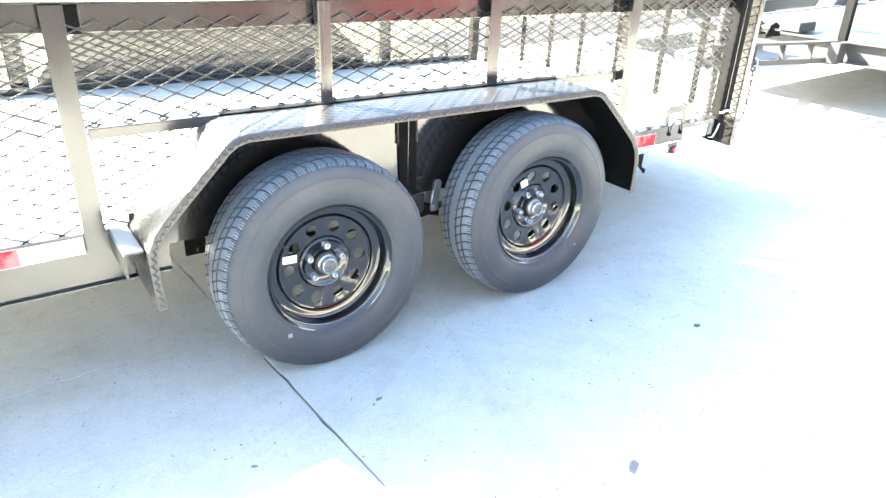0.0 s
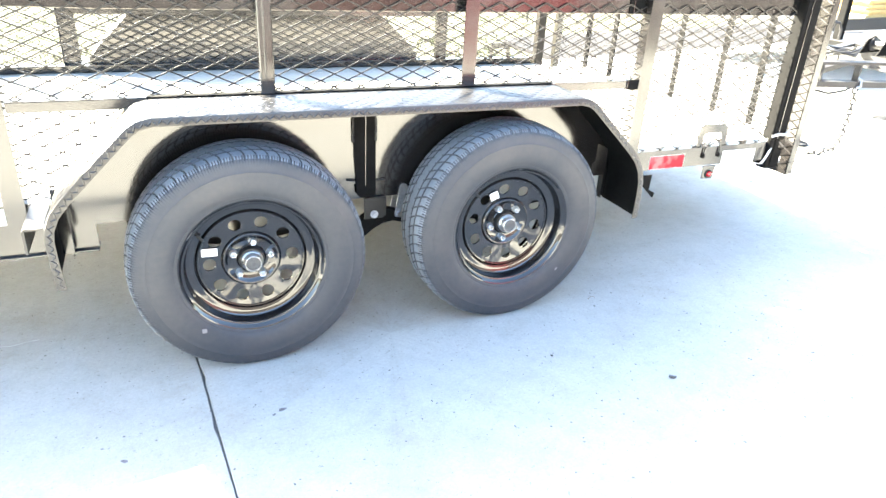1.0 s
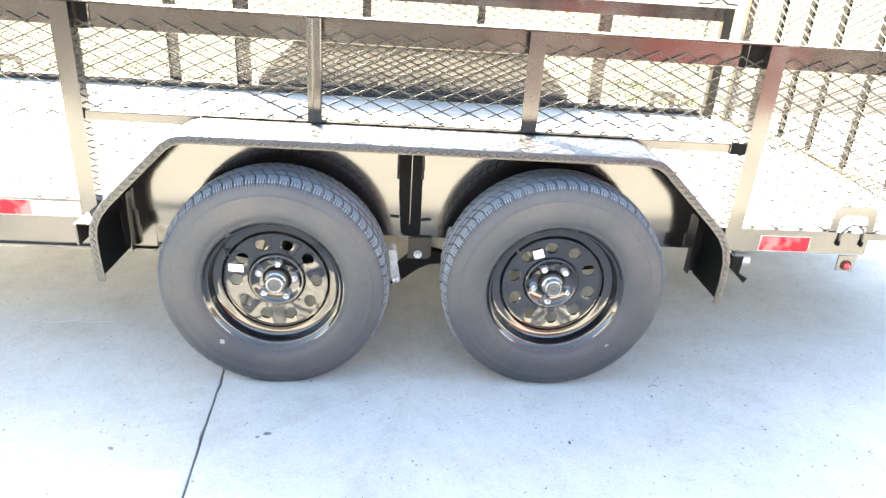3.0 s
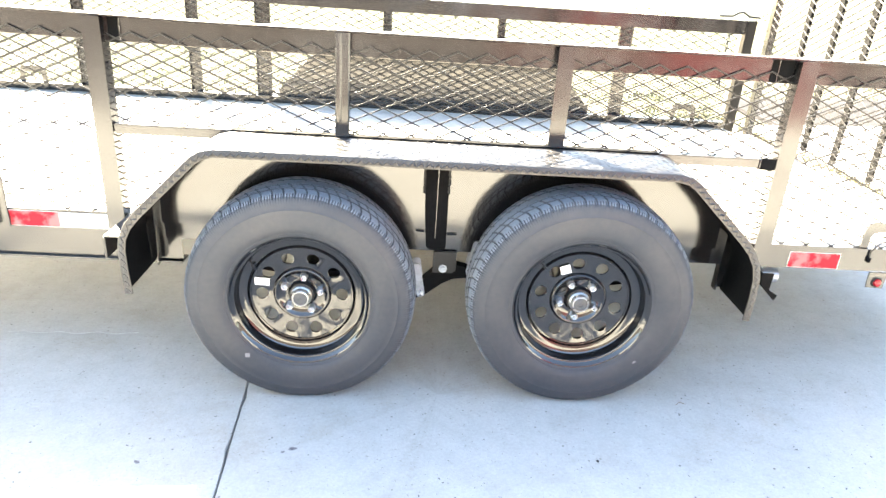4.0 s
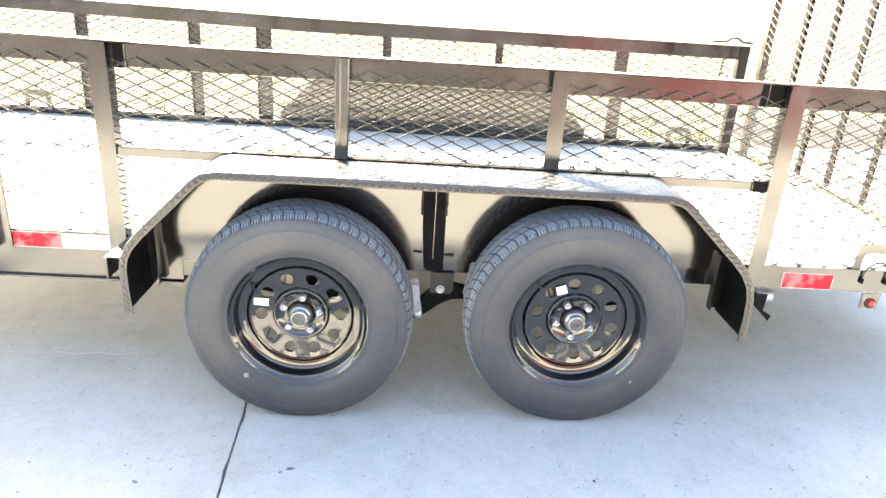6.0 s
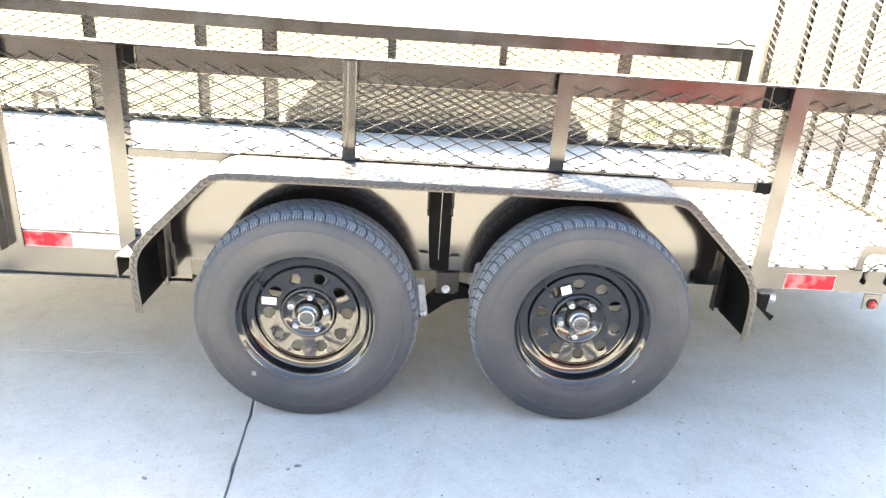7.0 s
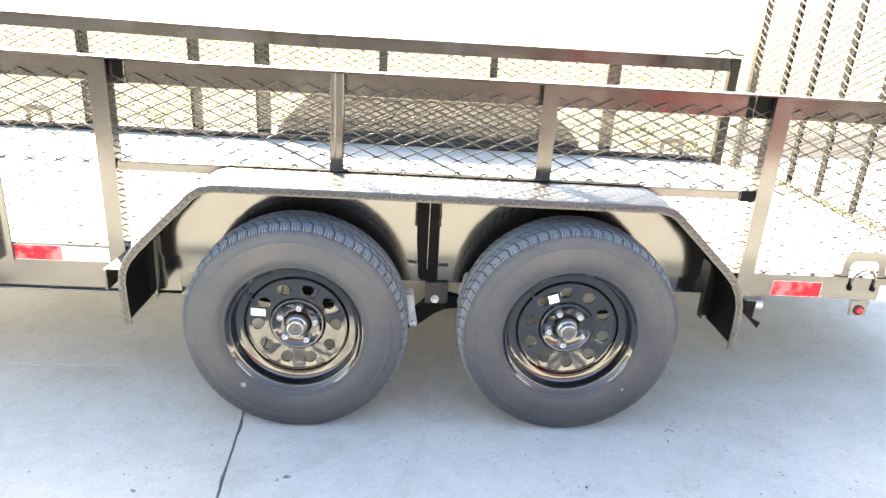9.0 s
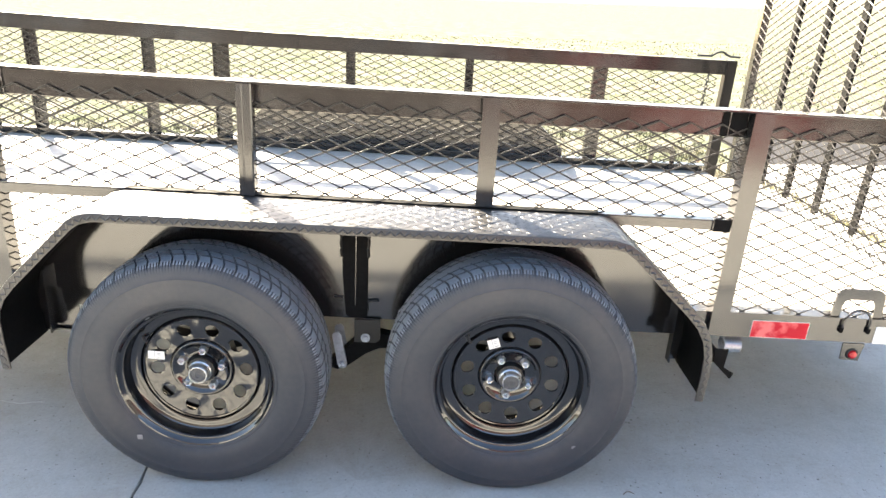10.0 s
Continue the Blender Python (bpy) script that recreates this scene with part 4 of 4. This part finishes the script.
def channel_beam(name, a, b, z0, z1, w, parent, mat):
    """A C section from a to b in plan, web on the far side, flanges towards the near side."""
    a, b = Vector((*a, 0)), Vector((*b, 0))
    d = (b - a).normalized()
    n = Vector((-d.y, d.x, 0))
    t = 0.008
    sec = [(0, z0), (w, z0), (w, z1), (0, z1), (0, z1 - t), (w - t, z1 - t), (w - t, z0 + t), (0, z0 + t)]
    bm = bmesh.new()
    ends = [[bm.verts.new(p + n * u + Vector((0, 0, z))) for u, z in sec] for p in (a, b)]
    for k in range(8):
        bm.faces.new((ends[0][k], ends[0][(k + 1) % 8], ends[1][(k + 1) % 8], ends[1][k]))
    bm.faces.new(ends[0])
    bm.faces.new(ends[1])
    return part(name, bm, mat, parent)


channel_beam("front_beam", (4.0, 2.05), (4.0, 0.35), 0.40, 0.55, 0.06, t2, M_box)
channel_beam("side_beam", (4.07, 0.35), (8.2, 0.35), 0.40, 0.55, 0.06, t2, M_box)
channel_beam("side_beam", (8.2, 2.05), (4.07, 2.05), 0.40, 0.55, 0.06, t2, M_grey)
channel_beam("rear_beam", (8.27, 0.35), (8.27, 2.05), 0.40, 0.55, 0.06, t2, M_grey)
for s_ in (-1, 1):
    for z0, z1 in ((0.40, 0.435), (0.535, 0.552)):
        bm = bmesh.new()
        prism(bm, [(2.98, Y2 + s_ * 0.02), (3.05, Y2 + s_ * 0.02), (3.995, Y2 + s_ * 0.37), (3.995, Y2 + s_ * 0.43), (2.98, Y2 + s_ * 0.07)], "z", z0, z1)
        part("tongue_beam", bm, M_box, t2)
    for k in range(4):
        x = 3.12 + 0.22 * k
        y = Y2 + s_ * (0.06 + 0.365 * (x - 3.03))
        bm = bmesh.new()
        box(bm, x, x + 0.012, y - 0.02, y + 0.02, 0.4351, 0.5349)
        part("tongue_web", bm, M_box, t2)
bm = bmesh.new()
box(bm, 3.90, 3.9995, 0.72, 0.80, 0.40, 0.545, 0.004)
part("gusset_box", bm, M_box, t2, "grey box section at the frame corner")
bm = bmesh.new()
box(bm, 2.74, 2.979, Y2 - 0.035, Y2 + 0.035, 0.45, 0.53, 0.012)
part("coupler", bm, M_galv, t2)
bm = bmesh.new()
box(bm, 4.075, 4.30, 1.13, 1.60, 0.5525, 0.625, 0.008)
part("tongue_box", bm, M_box, t2, "grey tool box at the front")
bm = bmesh.new()
box(bm, 4.07, 8.2, 0.415, 1.985, 0.51, 0.545)
part("deck", bm, M_grey, t2)
for y in (0.78, 1.75):
    bm = bmesh.new()
    box(bm, 4.01, 4.055, y - 0.03, y + 0.03, 0.551, 1.3, 0.004)
    part("post", bm, M_matte, t2)
bm = bmesh.new()
box(bm, 4.01, 4.055, 0.60, 2.0, 1.3005, 1.35, 0.004)
part("head_rail", bm, M_grey, t2)
JX2, JY2 = 3.2, 1.205
bm = bmesh.new()
revolve(bm, [(0.0001, 0.0), (0.07, 0.0), (0.075, 0.008), (0.07, 0.014), (0.027, 0.02), (0.025, 0.05), (0.025, 0.44), (0.036, 0.441), (0.036, 0.86), (0.041, 0.862), (0.041, 0.885), (0.0001, 0.89)], 20)
bm.transform(Matrix.Translation((JX2, JY2, 0)) @ Matrix.Rotation(radians(90), 4, "X"))
jack = part("jack", bm, M_box, t2, "grey tongue jack", smooth=True)
bm = bmesh.new()
tube(bm, [(JX2 + 0.03, JY2, 0.76), (JX2 + 0.07, JY2 - 0.03, 0.76), (JX2 + 0.085, JY2 - 0.04, 0.72), (JX2 + 0.085, JY2 - 0.04, 0.66)], 0.008, 8)
part("crank", bm, M_cable, jack, smooth=True)
chain("safety_chain", [(3.35, 1.015, 0.43), (3.345, 1.0, 0.33), (3.33, 0.99, 0.22), (3.30, 0.98, 0.11), (3.26, 0.97, 0.04), (3.16, 0.98, 0.012), (3.06, 1.02, 0.012)], t2, M_cable, 0.005, 0.045, 0.014)
bm = bmesh.new()
tube(bm, [(3.35, 1.015, 0.46), (3.36, 0.995, 0.445), (3.355, 0.985, 0.41), (3.34, 1.0, 0.40)], 0.008, 8)
part("chain_hook", bm, M_galv, t2, smooth=True)
for pts in ([(3.06, 1.14, 0.43), (3.12, 1.11, 0.38), (3.2, 1.07, 0.36), (3.28, 1.03, 0.38), (3.35, 1.01, 0.42)],):
    bm = bmesh.new()
    tube(bm, pts, 0.008, 8)
    part("light_cable", bm, M_cable, t2, smooth=True)
for k in range(4):
    bm = bmesh.new()
    tube(bm, [(3.42 + (0.085 + 0.008 * k) * math.cos(a), 1.22 + (0.07 + 0.006 * k) * math.sin(a), 0.562 + 0.011 * k + 0.012 * math.sin(2 * a + k)) for a in np.linspace(0, 6.0, 26)], 0.007, 8)
    part("coiled_cable", bm, M_cable, t2, smooth=True)
# hand winch on the tongue
for y in (1.135, 1.255):
    bm = bmesh.new()
    prism(bm, [(3.63, 0.5525), (3.83, 0.5525), (3.80, 0.625), (3.74, 0.655), (3.68, 0.635)], "y", y, y + 0.006)
    part("winch_cheek", bm, M_matte, t2)
bm = bmesh.new()
revolve(bm, [(0.0001, 0.0), (0.042, 0.0), (0.042, 0.008), (0.024, 0.012), (0.027, 0.055), (0.024, 0.098), (0.042, 0.102), (0.042, 0.11), (0.0001, 0.11)], 20)
part("winch_drum", bm, M_cable, t2, "black winch drum wound with strap", smooth=True, at=pose(3.735, 1.143, 0.605))
bm = bmesh.new()
tube(bm, [(3.735, 1.134, 0.605), (3.735, 1.10, 0.605), (3.76, 1.095, 0.63), (3.84, 1.09, 0.70), (3.85, 1.05, 0.705)], 0.008, 8)
part("winch_handle", bm, M_galv, t2, smooth=True)
for y, turn in ((0.19, 0), (2.21, 180)):
    w = share("wheel", HUB, t2, pose(6.6, y, 0.335, 0, 0, turn))
    share("tyre", TYRE_PLAIN, w)
    share("rim", RIM, w)

# ---- flatbed with boards, farther back ----
fb = tagged(new("flatbed_trailer"), "flatbed trailer loaded with yellow plywood sheets", "trailer")
bm = bmesh.new()
box(bm, 4.7, 10.4, 2.62, 4.6, 0.45, 0.549, 0.004)
part("bed", bm, M_box, fb)
for k in range(8):
    bm = bmesh.new()
    o = 0.03 * ((k * 5) % 3)
    box(bm, 5.5 + o, 8.0 + o, 2.66 + 0.02 * (k % 2), 3.86 + 0.02 * (k % 2), 0.55 + 0.022 * k, 0.571 + 0.022 * k)
    part("plywood_sheet", bm, M_pine, fb)
for x in (8.6, 9.5):
    for y, turn in ((2.46, 0), (4.76, 180)):
        w = share("wheel", HUB, fb, pose(x, y, 0.335, 0, 0, turn))
        share("tyre", TYRE_PLAIN, w)
        share("rim", RIM, w)

# ---- lawn ----
rgr = random.Random(12)


def off_lawn(x, y):
    return x > 3.40 - 0.068 * y and y < 5.6 + 0.068 * x


def blade(bm, x, y, z, h, w, lean):
    """One bent blade: a tapered quad and a tip."""
    a = rgr.random() * math.tau
    dx, dy = w * math.cos(a), w * math.sin(a)
    lx, ly = (rgr.random() - 0.5) * lean, (rgr.random() - 0.5) * lean
    v = [bm.verts.new(p) for p in ((x - dx, y - dy, z), (x + dx, y + dy, z), (x + dx * 0.6 + lx * 0.4, y + dy * 0.6 + ly * 0.4, z + h * 0.6), (x - dx * 0.6 + lx * 0.4, y - dy * 0.6 + ly * 0.4, z + h * 0.6), (x + lx, y + ly, z + h))]
    bm.faces.new(v[:4])
    bm.faces.new((v[3], v[2], v[4]))


bm = bmesh.new()
for k in range(26000):
    y = 3.6 + 22 * rgr.random() ** 2.0
    x = -4 - 0.75 * y + (12 + 1.6 * y) * rgr.random()
    yy = y + 0.068 * (x + 0.6)
    if not off_lawn(x, yy):
        blade(bm, x, yy, -0.06, 0.016 + 0.024 * rgr.random(), 0.004 * (1 + y * 0.2), 0.06)
# taller tufts along the edge of the concrete
for k in range(520):
    cx, cy = -7 + 10.5 * rgr.random(), 3.5 + 2.6 * rgr.random() ** 1.4
    cy += 0.068 * (cx + 0.6)
    if off_lawn(cx, cy):
        continue
    size = 0.03 + 0.07 * rgr.random() ** 2
    for j in range(16):
        blade(bm, cx + rgr.gauss(0, size * 0.7), cy + rgr.gauss(0, size * 0.7), -0.06, size * (0.5 + 0.9 * rgr.random()), 0.0045, size)
tagged(part("grass", bm, M_blade), "patchy dry grass with green tufts", "grass", kind="stuff")
bm = bmesh.new()
for k in range(1500):
    y = 3.6 + 7 * rgr.random()
    x = -7 + 17 * rgr.random()
    if off_lawn(x, y):
        continue
    a = rgr.random() * 6.28
    s = 0.02 + 0.03 * rgr.random()
    c, d = math.cos(a) * s, math.sin(a) * s
    z = -0.045
    v = [bm.verts.new((x + c, y + d, z + 0.01)), bm.verts.new((x - d * 0.5, y + c * 0.5, z + 0.02 * rgr.random())), bm.verts.new((x - c, y - d, z + 0.015)), bm.verts.new((x + d * 0.5, y - c * 0.5, z + 0.02 * rgr.random()))]
    bm.faces.new(v)
tagged(part("fallen_leaves", bm, M_leaf), "scattered brown dead leaves on the lawn", "leaves", kind="stuff")

bm = bmesh.new()
for k in range(1100):
    cy = 1.75 + 2.2 * rgr.random()
    cx = 3.05 + rgr.gauss(0, 0.035 + 0.02 * math.sin(cy * 5))
    blade(bm, cx, cy, 0.0, 0.012 + 0.045 * rgr.random() ** 1.5, 0.004, 0.07)
bm.transform(pavement.matrix_basis)
tagged(part("weeds", bm, M_weed), "dry yellow weeds growing along a slab joint", "weeds", kind="stuff")

# ---- small things lying on the yard ----
rb = random.Random(21)


def pebble(x, y, s, mat, label):
    bm = bmesh.new()
    bmesh.ops.create_icosphere(bm, subdivisions=2, radius=s)
    for v in bm.verts:
        v.co *= 0.8 + 0.35 * rb.random()
        v.co.z = v.co.z * 0.6
    ob = part("pebble", bm, mat, smooth=True)
    ob.matrix_basis = pose(x, y, s * 0.5, 0, 0, rb.random() * 360)
    return tagged(ob, label, "pebble", group="grit on the yard")


def smudge(x, y, turn, ln, wd, mat, label):
    """A flat uneven fleck lying on the concrete."""
    bm = bmesh.new()
    ring = [(ln * math.cos(a) * (0.8 + 0.35 * rb.random()), wd * math.sin(a) * (0.75 + 0.45 * rb.random())) for a in np.linspace(0, math.tau, 17)[:-1]]
    prism(bm, ring, "z", 0.0, 0.0012)
    ob = part("smudge", bm, mat)
    ob.matrix_basis = pose(x, y, 0.0004, 0, 0, turn)
    return tagged(ob, label, "stain")


def chip(x, y, turn, ln, wd, mat, label):
    """A small bent splinter."""
    bm = bmesh.new()
    prism(bm, [(-ln, -wd * 0.6), (-ln * 0.2, -wd), (ln * 0.8, -wd * 0.7), (ln, wd * 0.3), (ln * 0.3, wd), (-ln * 0.8, wd * 0.8)], "z", 0.0, 0.005)
    for v in bm.verts:
        v.co.z += 0.004 * abs(v.co.x / ln) ** 2
    ob = part("wood_chip", bm, mat)
    ob.matrix_basis = pose(x, y, 0.0004, 0, 0, turn)
    return tagged(ob, label, "chip")


smudge(0.012, -0.886, 28, 0.026, 0.013, M_smudge, "small lilac-grey damp smudge on the concrete")
smudge(-0.412, -0.268, 10, 0.012, 0.006, M_smudge, "small grey smudge on the concrete")
smudge(-0.438, -0.282, 30, 0.006, 0.003, M_smudge, "tiny grey smudge on the concrete")
smudge(-0.822, -0.327, -25, 0.009, 0.005, M_smudge, "tiny grey smudge on the concrete")
chip(0.735, -0.546, -38, 0.012, 0.0042, M_grit, "dark grey wood chip lying on the concrete")
pebble(0.444, -0.311, 0.0042, M_under, "tiny dark pebble on the concrete yard")
bm = bmesh.new()
tube(bm, [(0.760 + 0.034 * t, -0.046 + 0.012 * math.sin(2.6 * t), 0.0025 + 0.002 * math.sin(5 * t)) for t in np.linspace(0, 1, 9)], 0.0009, 6)
tagged(part("twig", bm, M_leaf, smooth=True), "thin curved brown twig on the concrete", "twig")
# crumbs of dirt: thicker in a drift beyond the rear fender
bm = bmesh.new()
for k in range(620):
    if k < 150:
        x, y = rb.gauss(1.45, 0.22), rb.gauss(-0.42, 0.11)
    else:
        x, y = -1.3 + 3.2 * rb.random(), -1.1 + 1.25 * rb.random()
    r = 0.0008 + 0.0022 * rb.random() ** 3
    stretch, turn = 1 + 1.6 * rb.random() ** 2, rb.random() * math.tau
    c, d = math.cos(turn), math.sin(turn)
    top = bm.verts.new((x, y, r * 0.8))
    low = []
    for j in range(5):
        u, w = stretch * r * math.cos(j * math.tau / 5), r * math.sin(j * math.tau / 5)
        low.append(bm.verts.new((x + u * c - w * d, y + u * d + w * c, 0.0002)))
    for j in range(5):
        bm.faces.new((low[j], low[(j + 1) % 5], top))
tagged(part("grit", bm, M_grit), "scattered crumbs of dark grit on the concrete", "grit", kind="stuff")

rc = random.Random(8)
bm = bmesh.new()
lo, hi = [], []
for k in range(24):
    x = -1.54 + 0.46 * k / 23
    y = 0.35 + 0.006 * math.sin(k * 0.9) + 0.004 * rc.random()
    w = 0.0006 + 0.0018 * rc.random()
    lo.append((bm.verts.new((x, y - w, 0.0006)), bm.verts.new((x, y + w, 0.0006))))
    hi.append((bm.verts.new((x, y - w * 0.8, 0.0014)), bm.verts.new((x, y + w * 0.8, 0.0014))))
for k in range(23):
    bm.faces.new((hi[k][0], hi[k + 1][0], hi[k + 1][1], hi[k][1]))
    bm.faces.new((lo[k][0], lo[k + 1][0], hi[k + 1][0], hi[k][0]))
    bm.faces.new((lo[k][1], hi[k][1], hi[k + 1][1], lo[k + 1][1]))
tagged(part("chalk_mark", bm, material("chalk_dust", (0.52, 0.52, 0.515), 0.95, vary=0.12, scale=20)), "faint white scuffed chalk mark on the concrete", "mark")
